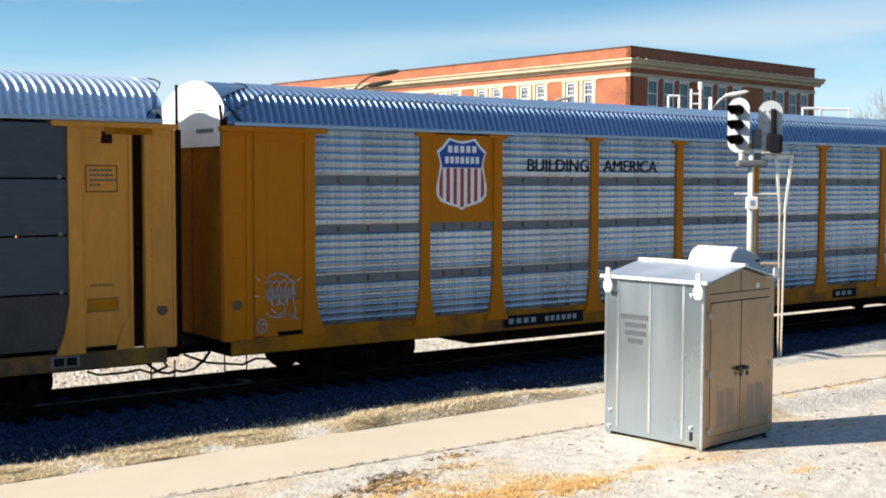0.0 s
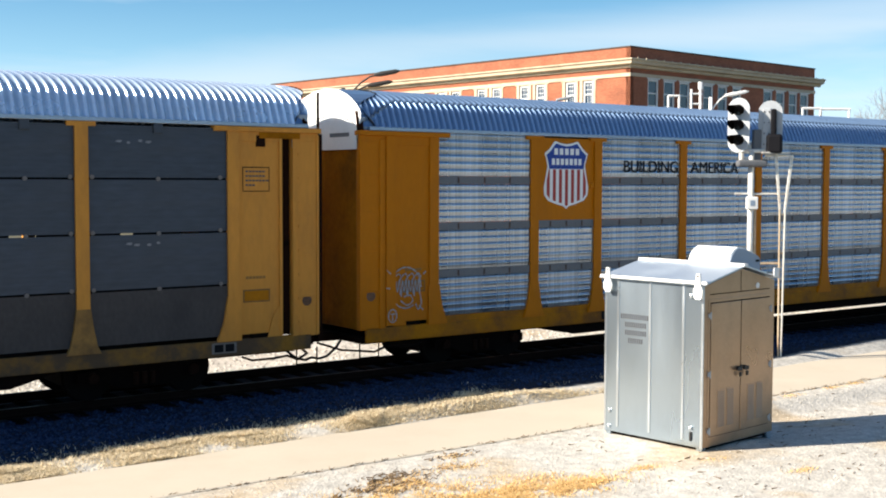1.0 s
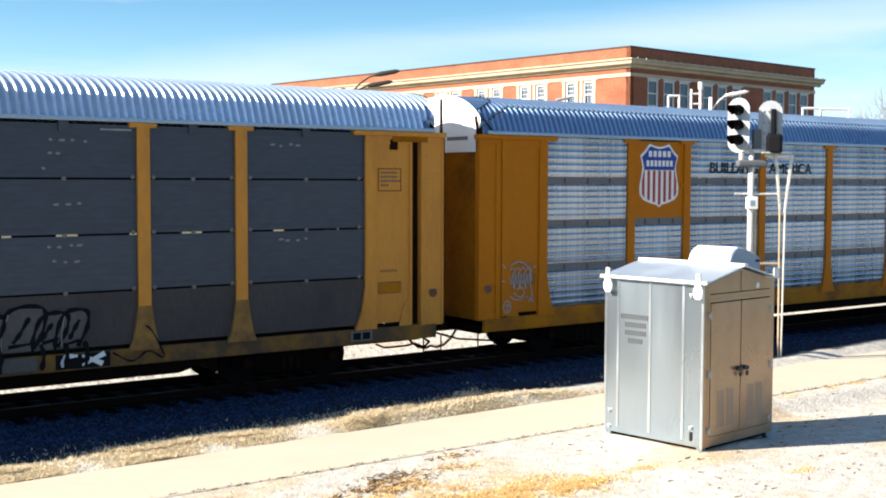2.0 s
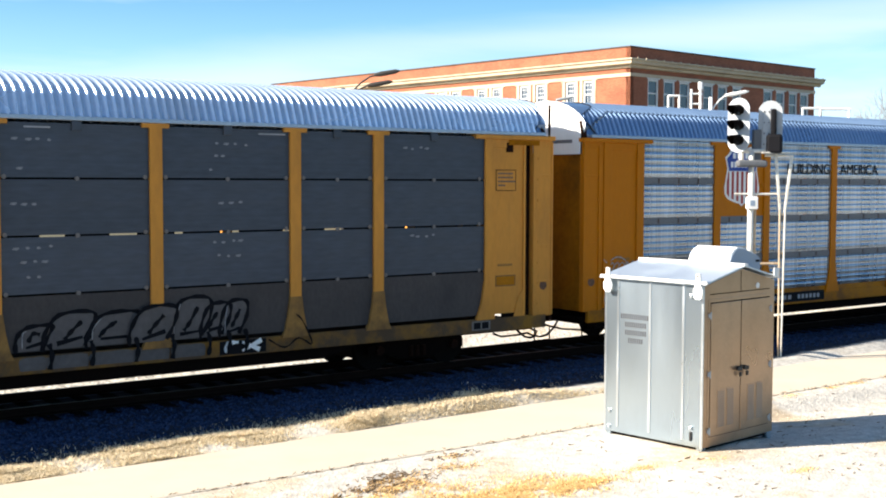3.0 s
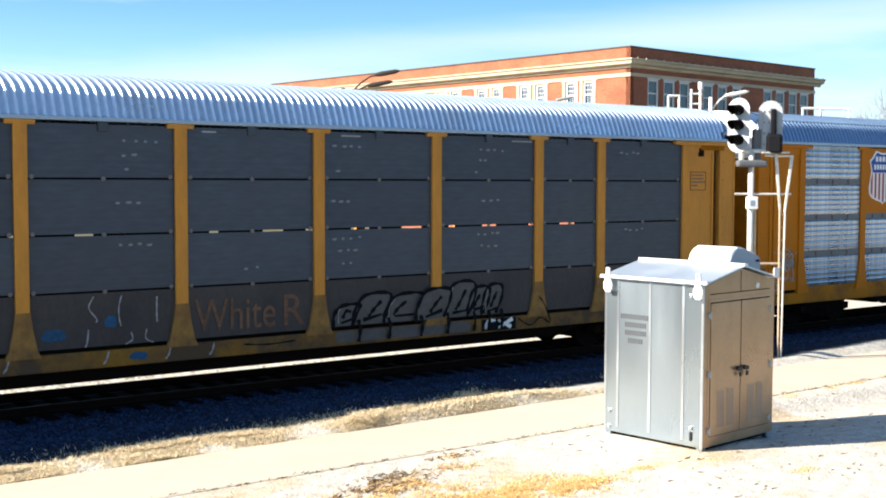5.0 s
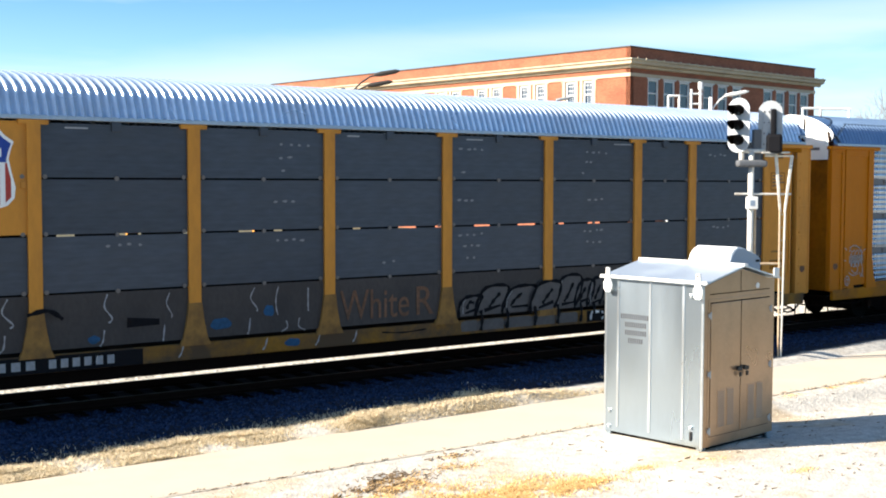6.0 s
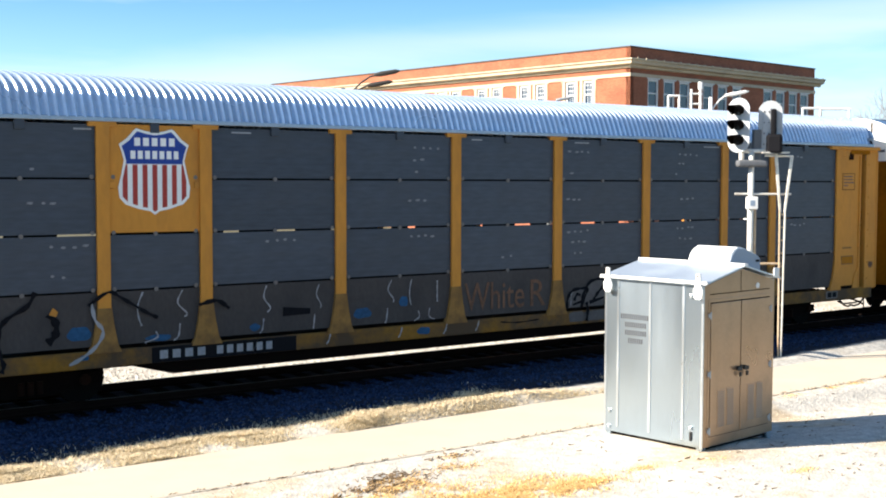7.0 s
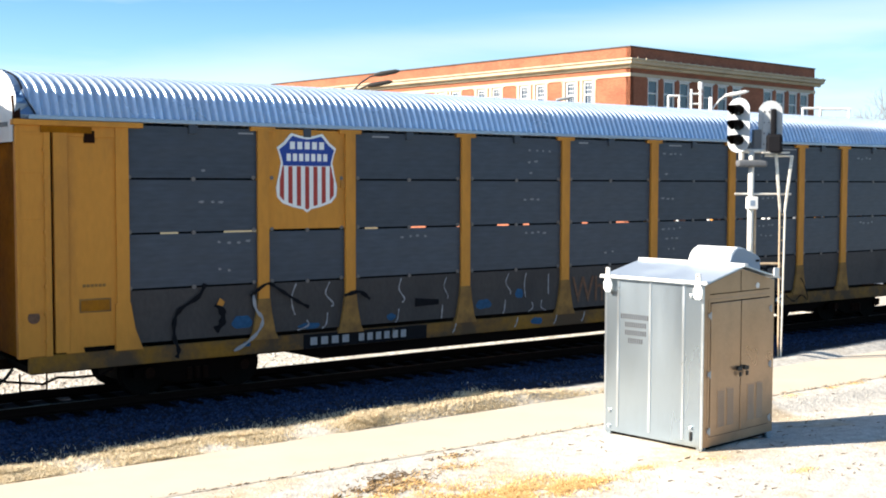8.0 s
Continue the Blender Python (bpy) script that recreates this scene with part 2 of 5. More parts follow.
M = {
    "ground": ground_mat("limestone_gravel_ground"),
    "path": mat("worn_concrete", (0.49, 0.43, 0.34), 0.9, vary=0.06, fine=60, coarse=0.7, bump=0.2, depth=0.004,
                stain=(0.43, 0.365, 0.275), stain_amount=0.45, stain_scale=0.6),
    # near ballast: the train's blue shade is put into these tones
    "ballast": island_mat("shade_blue_ballast_stone", (0.006, 0.013, 0.030), (0.034, 0.058, 0.118), spec=0.02),
    "gravel": island_mat("gravel_stone", (0.26, 0.235, 0.20), (0.66, 0.62, 0.55)),
    # the same stone beyond the track, its sunlight put into paler tones
    "far_stone": island_mat("sun_pale_ballast_stone", (0.24, 0.23, 0.21), (0.74, 0.71, 0.65)),
    "straw": island_mat("dry_grass", (0.46, 0.36, 0.215), (0.86, 0.73, 0.50)),
    "gold_straw": island_mat("golden_dry_grass", (0.52, 0.30, 0.10), (0.88, 0.62, 0.28)),
    "stalk": mat("dead_brown_stalk", (0.13, 0.085, 0.045), 0.9, vary=0.3, bump=0.1),
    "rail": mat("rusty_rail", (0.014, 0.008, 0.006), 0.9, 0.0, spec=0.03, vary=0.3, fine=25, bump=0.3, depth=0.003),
    "railtop": mat("polished_rail_head", (0.030, 0.024, 0.020), 0.55, 0.8, vary=0.1, fine=20, bump=0.0),
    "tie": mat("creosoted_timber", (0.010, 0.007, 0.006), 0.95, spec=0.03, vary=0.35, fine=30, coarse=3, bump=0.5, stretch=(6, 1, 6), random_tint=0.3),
    "yellow_a": mat("faded_yellow_paint", (0.57, 0.245, 0.042), 0.55, spec=0.12, vary=0.10, fine=12, coarse=0.8, bump=0.06, depth=0.004,
                    stain=(0.22, 0.11, 0.04), stain_amount=0.5, stain_scale=0.9, stretch=(1, 1, 0.35)),
    "yellow_b": mat("deep_yellow_paint", (0.46, 0.145, 0.001), 0.55, spec=0.12, vary=0.08, fine=12, coarse=0.8, bump=0.06, depth=0.004,
                    stain=(0.25, 0.10, 0.02), stain_amount=0.35, stain_scale=0.8, stretch=(1, 1, 0.35)),
    "sill_a": mat("grimy_yellow_sill", (0.28, 0.135, 0.02), 0.7, spec=0.12, vary=0.18, fine=14, coarse=1.1, bump=0.15, depth=0.004,
                  stain=(0.075, 0.052, 0.036), stain_amount=0.92, stain_scale=1.1, stain_from=0.36),
    "sill_b": mat("dusty_yellow_sill", (0.38, 0.14, 0.002), 0.6, spec=0.12, vary=0.15, fine=14, coarse=1.1, bump=0.12, depth=0.004,
                  stain=(0.12, 0.05, 0.02), stain_amount=0.75, stain_scale=1.2, stain_from=0.42),
    "foot_a": mat("rust_stained_yellow_foot", (0.29, 0.155, 0.045), 0.7, spec=0.12, vary=0.2, fine=10, coarse=1.6, bump=0.1, depth=0.004,
                  stain=(0.12, 0.07, 0.035), stain_amount=0.8, stain_scale=1.8, stain_from=0.40),
    # daylight showing through the sheets, painted as bright flecks
    "daylight_fleck": mat("painted_daylight_fleck", (0.20, 0.205, 0.22), 0.5, 0.3, vary=0.4, fine=40, bump=0.02),
    "panel_low": mat("grimy_brown_steel", (0.058, 0.051, 0.049), 0.65, 0.05, vary=0.22, fine=14, coarse=0.9, bump=0.1, depth=0.004,
                     stain=(0.035, 0.032, 0.031), stain_amount=0.6, stain_scale=0.9, stretch=(1, 1, 0.6), random_tint=0.08),
    "end_grime": mat("sooty_yellow_end", (0.31, 0.112, 0.005), 0.8, spec=0.03, vary=0.25, fine=10, coarse=0.8, bump=0.1, depth=0.004,
                     stain=(0.06, 0.024, 0.008), stain_amount=0.7, stain_scale=0.7),
    "panel_a": mat("weathered_dark_steel", (0.048, 0.059, 0.079), 0.45, 0.1, spec=0.32, vary=0.30, fine=9, coarse=0.6, bump=0.1, depth=0.004,
                   stain=(0.052, 0.054, 0.060), stain_amount=0.7, stain_scale=0.7, stretch=(0.3, 1, 1.8), random_tint=0.10),
    "panel_b": mat("bright_galvanised_sheet", (0.325, 0.38, 0.45), 0.28, 0.85, vary=0.50, fine=10, coarse=0.7, bump=0.06, depth=0.003,
                   stretch=(2.2, 1, 0.06), random_tint=0.08),
    "band_b": mat("dull_grey_band", (0.15, 0.155, 0.165), 0.6, 0.3, vary=0.15, fine=20, coarse=1.5, bump=0.08, depth=0.003),
    "roof_a": mat("bright_galvanised_roof", (0.53, 0.64, 0.77), 0.26, 0.55, vary=0.10, fine=9, coarse=0.5, bump=0.05, depth=0.004,
                  stain=(0.42, 0.43, 0.45), stain_amount=0.4, stain_scale=0.7),
    "roof_b": mat("blue_grey_galvanised_roof", (0.17, 0.26, 0.40), 0.30, 0.55, vary=0.10, fine=9, coarse=0.5, bump=0.05, depth=0.004),
    "hood": mat("white_end_paint", (0.78, 0.78, 0.76), 0.55, vary=0.06, fine=8, coarse=0.8, bump=0.05, depth=0.004,
                stain=(0.52, 0.48, 0.42), stain_amount=0.3, stain_scale=1.0),
    "eave": mat("galvanised_eave", (0.33, 0.40, 0.49), 0.4, 0.6, vary=0.1, fine=15, bump=0.05, depth=0.003),
    "black": mat("sooty_black_steel", (0.007, 0.0045, 0.0035), 0.85, 0.0, vary=0.3, fine=20, bump=0.3, depth=0.004, spec=0.03),
    "brown": mat("rusty_brown_steel", (0.018, 0.008, 0.005), 0.85, 0.0, spec=0.04, vary=0.3, fine=20, bump=0.3, depth=0.004),
    "tread": mat("worn_wheel_steel", (0.008, 0.006, 0.005), 0.85, 0.0, spec=0.04, vary=0.2, fine=20, bump=0.1),
    "rubber": mat("black_rubber", (0.015, 0.015, 0.015), 0.7, vary=0.2, bump=0.1),
    "white": mat("sign_white", (0.80, 0.80, 0.78), 0.4, vary=0.05, fine=15, bump=0.02),
    "red": mat("sign_red", (0.36, 0.045, 0.035), 0.4, vary=0.08, fine=15, bump=0.02),
    "blue": mat("sign_blue", (0.02, 0.055, 0.28), 0.4, vary=0.08, fine=15, bump=0.02),
    "ink": mat("stencil_black", (0.010, 0.010, 0.012), 0.7, spec=0.06, vary=0.2, bump=0.02),
    "graf_black": mat("spray_black", (0.010, 0.010, 0.012), 0.8, spec=0.05, vary=0.35, fine=14, bump=0.05),
    "graf_white": mat("spray_white", (0.30, 0.30, 0.31), 0.6, vary=0.25, fine=14, bump=0.05),
    "graf_grey": mat("spray_silver", (0.098, 0.089, 0.086), 0.6, vary=0.2, fine=10, coarse=2.5, bump=0.05,
                     stain=(0.085, 0.075, 0.075), stain_amount=0.6, stain_scale=2.0),
    "graf_blue": mat("spray_blue", (0.018, 0.075, 0.16), 0.7, vary=0.4, fine=14, bump=0.05),
    "graf_rust": mat("spray_rust", (0.15, 0.082, 0.05), 0.8, vary=0.5, fine=14, bump=0.05),
    # cabinet front: the tan reflected from the ground is put into its colour
    "alu_door": mat("weathered_tan_reflection", (0.45, 0.31, 0.20), 0.33, 0.75, vary=0.08, fine=30, coarse=1.2, bump=0.03, depth=0.002,
                    stain=(0.28, 0.21, 0.14), stain_amount=0.4, stain_scale=2.0),
    "alu": mat("brushed_aluminium", (0.45, 0.53, 0.60), 0.29, 0.95, vary=0.02, fine=40, coarse=1.0, bump=0.02, depth=0.002, stretch=(1, 1, 0.25),
               stain=(0.39, 0.45, 0.50), stain_amount=0.5, stain_scale=2.0),
    "alu_roof": mat("aluminium_roof_sheet", (0.58, 0.64, 0.69), 0.45, 0.75, vary=0.05, fine=30, bump=0.04, depth=0.002),
    "dome": mat("white_moulded_plastic", (0.80, 0.80, 0.78), 0.4, vary=0.03, fine=12, bump=0.03),
    "vent_grey": mat("shade_blue_grey", (0.30, 0.34, 0.40), 0.5, 0.3, vary=0.08, fine=60, bump=0.2),
    "alu_rib": mat("aluminium_rib", (0.66, 0.71, 0.75), 0.34, 0.95, vary=0.03, bump=0.02),
    "cast": mat("white_painted_casting", (0.76, 0.75, 0.72), 0.5, vary=0.07, fine=25, bump=0.1),
    "alu_slat": mat("dull_louvre", (0.38, 0.29, 0.205), 0.5, 0.6, vary=0.1, bump=0.02),
    "stencil": mat("faded_black_stencil", (0.07, 0.075, 0.085), 0.6, vary=0.3, bump=0.0),
    "lock": mat("dark_iron", (0.05, 0.048, 0.046), 0.5, 0.6, vary=0.2, bump=0.1),
    "clip": mat("scuffed_clip", (0.17, 0.155, 0.145), 0.6, 0.2, vary=0.25, bump=0.05),
    "gap": mat("dark_seam", (0.004, 0.0035, 0.003), 0.95, spec=0.0, bump=0.0),
    "mast": mat("silver_mast_paint", (0.68, 0.66, 0.60), 0.45, 0.2, vary=0.10, fine=12, coarse=1.6, bump=0.08,
                stain=(0.36, 0.20, 0.09), stain_amount=0.45, stain_scale=1.6),
    "mast_rust": mat("rust_streaked_mast_paint", (0.50, 0.40, 0.28), 0.6, 0.1, vary=0.2, fine=12, coarse=1.6, bump=0.1,
                     stain=(0.28, 0.14, 0.06), stain_amount=0.8, stain_scale=1.4),
    "shield": mat("grey_backboard_paint", (0.40, 0.42, 0.44), 0.55, vary=0.08, fine=14, bump=0.05),
    "lens": mat("unlit_lens_glass", (0.02, 0.02, 0.02), 0.1, vary=0.05, bump=0.0),
    "brick": brick_mat("red_brick"),
    "lime": mat("pale_limestone_trim", (0.56, 0.46, 0.33), 0.85, vary=0.10, fine=8, coarse=0.6, bump=0.15, depth=0.01,
                stain=(0.26, 0.20, 0.14), stain_amount=0.5, stain_scale=0.5),
    "coping": mat("dark_coping", (0.08, 0.055, 0.045), 0.8, vary=0.2, bump=0.1),
    "sash": mat("white_window_paint", (0.74, 0.74, 0.72), 0.55, vary=0.05, bump=0.03),
    "flat_roof": mat("tarred_roof", (0.08, 0.08, 0.08), 0.9, vary=0.2, bump=0.2),
    "lamp_grey": mat("galvanised_lamp_arm", (0.42, 0.43, 0.44), 0.5, 0.5, vary=0.1, bump=0.05),
    # backlit lamp: its silhouette dark is put into the colour
    "lamp_dark": mat("backlit_dark_lamp", (0.06, 0.055, 0.05), 0.6, 0.2, vary=0.15, bump=0.05),
    "bark": mat("grey_bark", (0.24, 0.205, 0.19), 0.9, vary=0.25, fine=10, bump=0.5, depth=0.02),
    "shingle": mat("brown_shingle_roof", (0.30, 0.20, 0.13), 0.9, vary=0.2, fine=8, bump=0.3, depth=0.02),
    "siding": mat("white_house_siding", (0.70, 0.69, 0.66), 0.7, vary=0.06, bump=0.05),
}


def glass_mat(name, tint, rough=0.06):
    m = bpy.data.materials.new(name)
    m.use_nodes = True
    p = m.node_tree.nodes["Principled BSDF"]
    p.inputs["Base Color"].default_value = (*tint, 1)
    p.inputs["Roughness"].default_value = rough
    p.inputs["Specular IOR Level"].default_value = 0.5
    p.inputs["IOR"].default_value = 1.5
    return m


M["pane"] = glass_mat("dark_window_glass", (0.02, 0.04, 0.075))


# ---- mesh helpers ----
def B():
    return bmesh.new()


def box(bm, x0, x1, y0, y1, z0, z1, bevel=0.0):
    if bevel:
        t = bmesh.new()
        box(t, x0, x1, y0, y1, z0, z1)
        bmesh.ops.bevel(t, geom=t.edges[:], offset=bevel, segments=2, affect='EDGES', profile=0.5)
        me = bpy.data.meshes.new("tmp")
        t.to_mesh(me)
        t.free()
        bm.from_mesh(me)
        bpy.data.meshes.remove(me)
        return bm
    v = [bm.verts.new((x, y, z)) for x in (x0, x1) for y in (y0, y1) for z in (z0, z1)]
    for f in ((0, 1, 3, 2), (4, 6, 7, 5), (0, 4, 5, 1), (2, 3, 7, 6), (0, 2, 6, 4), (1, 5, 7, 3)):
        bm.faces.new([v[i] for i in f])
    return bm


def cyl(bm, a, b, r0, r1=None, seg=10, cap=True):
    """A tube from a to b."""
    a, b = Vector(a), Vector(b)
    r1 = r0 if r1 is None else r1
    q = (b - a).to_track_quat("Z", "Y")
    rings = []
    for p, r in ((a, r0), (b, r1)):
        rings.append([bm.verts.new(p + q @ Vector((r * math.cos(i * math.tau / seg), r * math.sin(i * math.tau / seg), 0))) for i in range(seg)])
    for i in range(seg):
        j = (i + 1) % seg
        bm.faces.new((rings[0][i], rings[0][j], rings[1][j], rings[1][i]))
    if cap:
        bm.faces.new(rings[0][::-1])
        bm.faces.new(rings[1])
    return bm


def tube(bm, pts, r, seg=6):
    for a, b in zip(pts, pts[1:]):
        cyl(bm, a, b, r, seg=seg)
    return bm


def prism(bm, outline, axis, lo, hi):
    """An outline (pairs) pushed from lo to hi along x, y or z."""
    def at(p, d):
        return {"x": (d, p[0], p[1]), "y": (p[0], d, p[1]), "z": (p[0], p[1], d)}[axis]
    a = [bm.verts.new(at(p, lo)) for p in outline]
    b = [bm.verts.new(at(p, hi)) for p in outline]
    n = len(outline)
    for i in range(n):
        j = (i + 1) % n
        bm.faces.new((a[i], a[j], b[j], b[i]))
    bm.faces.new(a[::-1])
    bm.faces.new(b)
    return bm


def mesh_of(name, bm, material, smooth=False):
    bmesh.ops.recalc_face_normals(bm, faces=bm.faces[:])
    me = bpy.data.meshes.new(name)
    bm.to_mesh(me)
    bm.free()
    me.materials.append(material)
    if smooth:
        me.polygons.foreach_set("use_smooth", [True] * len(me.polygons))
    return me


def part(name, bm, material, parent, label="", smooth=False):
    ob = new(name, bm if isinstance(bm, bpy.types.Mesh) else mesh_of(name, bm, material, smooth))
    ob.parent = parent
    return tagged(ob, label)


def thing(name, bm, material, label, category, group="", kind="", smooth=False):
    return tagged(new(name, mesh_of(name, bm, material, smooth)), label, category, group, kind)


def base(name, m, label, category, group="", kind=""):
    ob = new(name)
    ob.matrix_world = m
    return tagged(ob, label, category, group, kind)


def finer(pts, k):
    """The same curve with k steps between neighbours."""
    out = []
    n = len(pts)
    for i in range(n - 1):
        p0, p1, p2, p3 = (Vector(pts[max(0, min(n - 1, j))]) for j in (i - 1, i, i + 1, i + 2))
        for q in range(k):
            t = q / k
            out.append(tuple(0.5 * (2 * p1 + (p2 - p0) * t + (2 * p0 - 5 * p1 + 4 * p2 - p3) * t * t + (3 * p1 - p0 - 3 * p2 + p3) * t ** 3)))
    return out + [pts[-1]]


def ribbon(bm, pts, width, y, thick=0.003):
    """A flat painted stroke in the x-z plane at depth y: one strip with mitred joints."""
    n = len(pts)
    rows = []
    for k, (x, z) in enumerate(pts):
        a, b = Vector(pts[max(0, k - 1)]), Vector(pts[min(n - 1, k + 1)])
        d = (b - a).normalized()
        w = width / 2 * (0.8 + 0.3 * math.sin(1.7 * k + x * 3))
        rows.append([bm.verts.new((x - d.y * w, y - thick, z + d.x * w)), bm.verts.new((x + d.y * w, y - thick, z - d.x * w)),
                     bm.verts.new((x + d.y * w, y, z - d.x * w)), bm.verts.new((x - d.y * w, y, z + d.x * w))])
    for p, q in zip(rows, rows[1:]):
        for k in range(4):
            bm.faces.new((p[k], p[(k + 1) % 4], q[(k + 1) % 4], q[k]))
    bm.faces.new(rows[0])
    bm.faces.new(rows[-1][::-1])
    return bm


def bent(pts, k=4):
    """A smooth curve through the points."""
    return finer(pts, k)


def lettering(text, size, width, material, name="lettering", deep=0.002):
    """Upright raised letters in the x-z plane, facing -y, starting at the origin."""
    c = bpy.data.curves.new(name, 'FONT')
    c.body, c.size, c.extrude = text, size, deep
    o = bpy.data.objects.new(name, c)
    scene.collection.objects.link(o)
    dg = bpy.context.evaluated_depsgraph_get()
    me = bpy.data.meshes.new_from_object(o.evaluated_get(dg))
    bpy.data.objects.remove(o)
    xs = [v.co.x for v in me.vertices]
    me.transform(Matrix.Diagonal((width / max(xs), 1, 1, 1)))
    me.transform(Matrix.Rotation(radians(90), 4, 'X'))
    me.materials.clear()
    me.materials.append(material)
    return me


# ---- ground ----
def smooth(a, b, t):
    t = min(1, max(0, (t - a) / (b - a)))
    return t * t * (3 - 2 * t)


TRACK_Y = 21.5


def ground_z(x, y):
    """Level gravel, a trough of ballast under the track and a low bank beside the path further along."""
    z = -0.15
    bed = smooth(17.6, 19.4, y) * (1 - smooth(23.6, 25.0, y))
    z -= 0.125 * bed
    rise = float(np.interp(x, (4, 9, 10.5, 12.3, 14, 16, 22, 24, 26, 60, 80), (0.02, 0.05, 0.09, 0.13, 0.13, 0.08, 0.11, 0.16, 0.19, 0.19, 0)))
    z += rise * min(1, max(0, (y - 15.70 - 0.03 * x) / 0.28)) * (1 - smooth(17.7, 19.6, y))
    # a shallow swale between the gravel pad and the path
    z -= 0.17 * smooth(14.2, 16.0, x) * (1 - smooth(22, 27, x)) * smooth(11.2, 12.6, y) * (1 - smooth(13.2, 13.85, y))
    near = 1 - smooth(30, 60, math.hypot(x - 12, y - 15))
    rough = noise.noise((x * 0.9, y * 0.9, 0)) * 0.025 + noise.noise((x * 3.1, y * 3.1, 5)) * 0.006
    on_path = smooth(13.7, 14.0, y) * (1 - smooth(16.2, 16.5, y))
    on_bed = smooth(19.2, 19.8, y) * (1 - smooth(23.2, 24.0, y))
    z += rough * near * (1 - on_path) * (1 - on_bed) - 0.012 * on_path
    return z


def steps(lo, hi, fine_lo, fine_hi, fine):
    out = list(np.arange(fine_lo, fine_hi, fine))
    d, v = fine, fine_hi
    while v < hi:
        out.append(v)
        d *= 1.25
        v += d
    out.append(hi)
    d, v = fine, fine_lo
    while v > lo:
        d *= 1.25
        v -= d
        out.insert(0, max(v, lo))
    return out


def make_ground():
    xs, ys = steps(-2500, 3500, 3.0, 32.0, 0.16), steps(-1500, 3500, 10.0, 25.0, 0.13)
    verts = [(x, y, ground_z(x, y)) for y in ys for x in xs]
    w = len(xs)
    faces = [(j * w + i, j * w + i + 1, (j + 1) * w + i + 1, (j + 1) * w + i) for j in range(len(ys) - 1) for i in range(w - 1)]
    me = bpy.data.meshes.new("ground")
    me.from_pydata(verts, [], faces)
    me.materials.append(M["ground"])
    me.polygons.foreach_set("use_smooth", [True] * len(faces))
    tagged(new("ground", me), "pale limestone gravel ground, worn and uneven", "ground", kind="structure")


make_ground()


def make_path():
    bm = B()
    n = 90
    rows = []
    for i in range(n + 1):
        x = -30 + i * 100 / n
        lo = 13.93 + 0.012 * x + 0.03 * noise.noise((x * 1.3, 0, 0))
        hi = 15.70 + 0.030 * x + 0.05 * noise.noise((x * 1.1, 7, 0))
        z = -0.143 + 0.004 * noise.noise((x * .5, 3, 0))
        rows.append([bm.verts.new(p) for p in ((x, lo, -0.25), (x, lo, z - .012), (x, lo + .03, z), (x, hi - .03, z), (x, hi, z - .012), (x, hi, -0.25))])
    for a, b in zip(rows, rows[1:]):
        for k in range(5):
            bm.faces.new((a[k], a[k + 1], b[k + 1], b[k]))
    thing("pavement", bm, M["path"], "worn concrete footpath beside the railway line", "pavement", kind="structure")


make_path()


# ---- the track ----
RAIL_TOP = -0.08


def make_track():
    for k, y in enumerate((TRACK_Y - 0.755, TRACK_Y + 0.755)):
        prof = [(-0.07, -0.17), (0.07, -0.17), (0.07, -0.155), (0.012, -0.13), (0.012, -0.045), (0.036, -0.035), (0.036, -0.006),
                (-0.036, -0.006), (-0.036, -0.035), (-0.012, -0.045), (-0.012, -0.13), (-0.07, -0.155)]
        bm = prism(B(), [(y + p[0], p[1] + RAIL_TOP) for p in prof], "x", -70, 140)
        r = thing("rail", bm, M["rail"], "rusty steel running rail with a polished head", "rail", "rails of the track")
        head = prism(B(), [(y - 0.034, RAIL_TOP - 0.006), (y + 0.034, RAIL_TOP - 0.006), (y + 0.026, RAIL_TOP), (y - 0.026, RAIL_TOP)], "x", -70, 140)
        part("rail_head", head, M["railtop"], r, "polished rail head")
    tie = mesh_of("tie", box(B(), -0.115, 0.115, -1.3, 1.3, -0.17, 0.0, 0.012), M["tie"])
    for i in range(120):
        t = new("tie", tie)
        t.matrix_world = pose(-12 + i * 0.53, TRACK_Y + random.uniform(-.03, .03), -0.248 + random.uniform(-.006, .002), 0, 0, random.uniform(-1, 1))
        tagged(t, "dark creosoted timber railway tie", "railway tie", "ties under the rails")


make_track()


def scatter(name, spots, size, material, label, category):
    """Many small stones in one mesh."""
    verts, faces = [], []
    for x, y, z in spots:
        s = size * random.uniform(0.45, 1.25)
        a = random.uniform(0, math.tau)
        pts = ((1, 0, 0), (-1, 0, 0), (0, 1, 0), (0, -1, 0), (0, 0, 1), (0, 0, -1))
        b = len(verts)
        ca, sa = math.cos(a), math.sin(a)
        for p in pts:
            q = [c * s * random.uniform(0.65, 1.15) for c in p]
            q[2] *= 0.75
            verts.append((x + q[0] * ca - q[1] * sa, y + q[0] * sa + q[1] * ca, z + q[2] + s * random.uniform(-.15, .15)))
        for f in ((0, 2, 4), (2, 1, 4), (1, 3, 4), (3, 0, 4), (2, 0, 5), (1, 2, 5), (3, 1, 5), (0, 3, 5)):
            faces.append([b + i for i in f])
    me = bpy.data.meshes.new(name)
    me.from_pydata(verts, [], faces)
    me.materials.append(material)
    return tagged(new(name, me), label, category, kind="stuff")


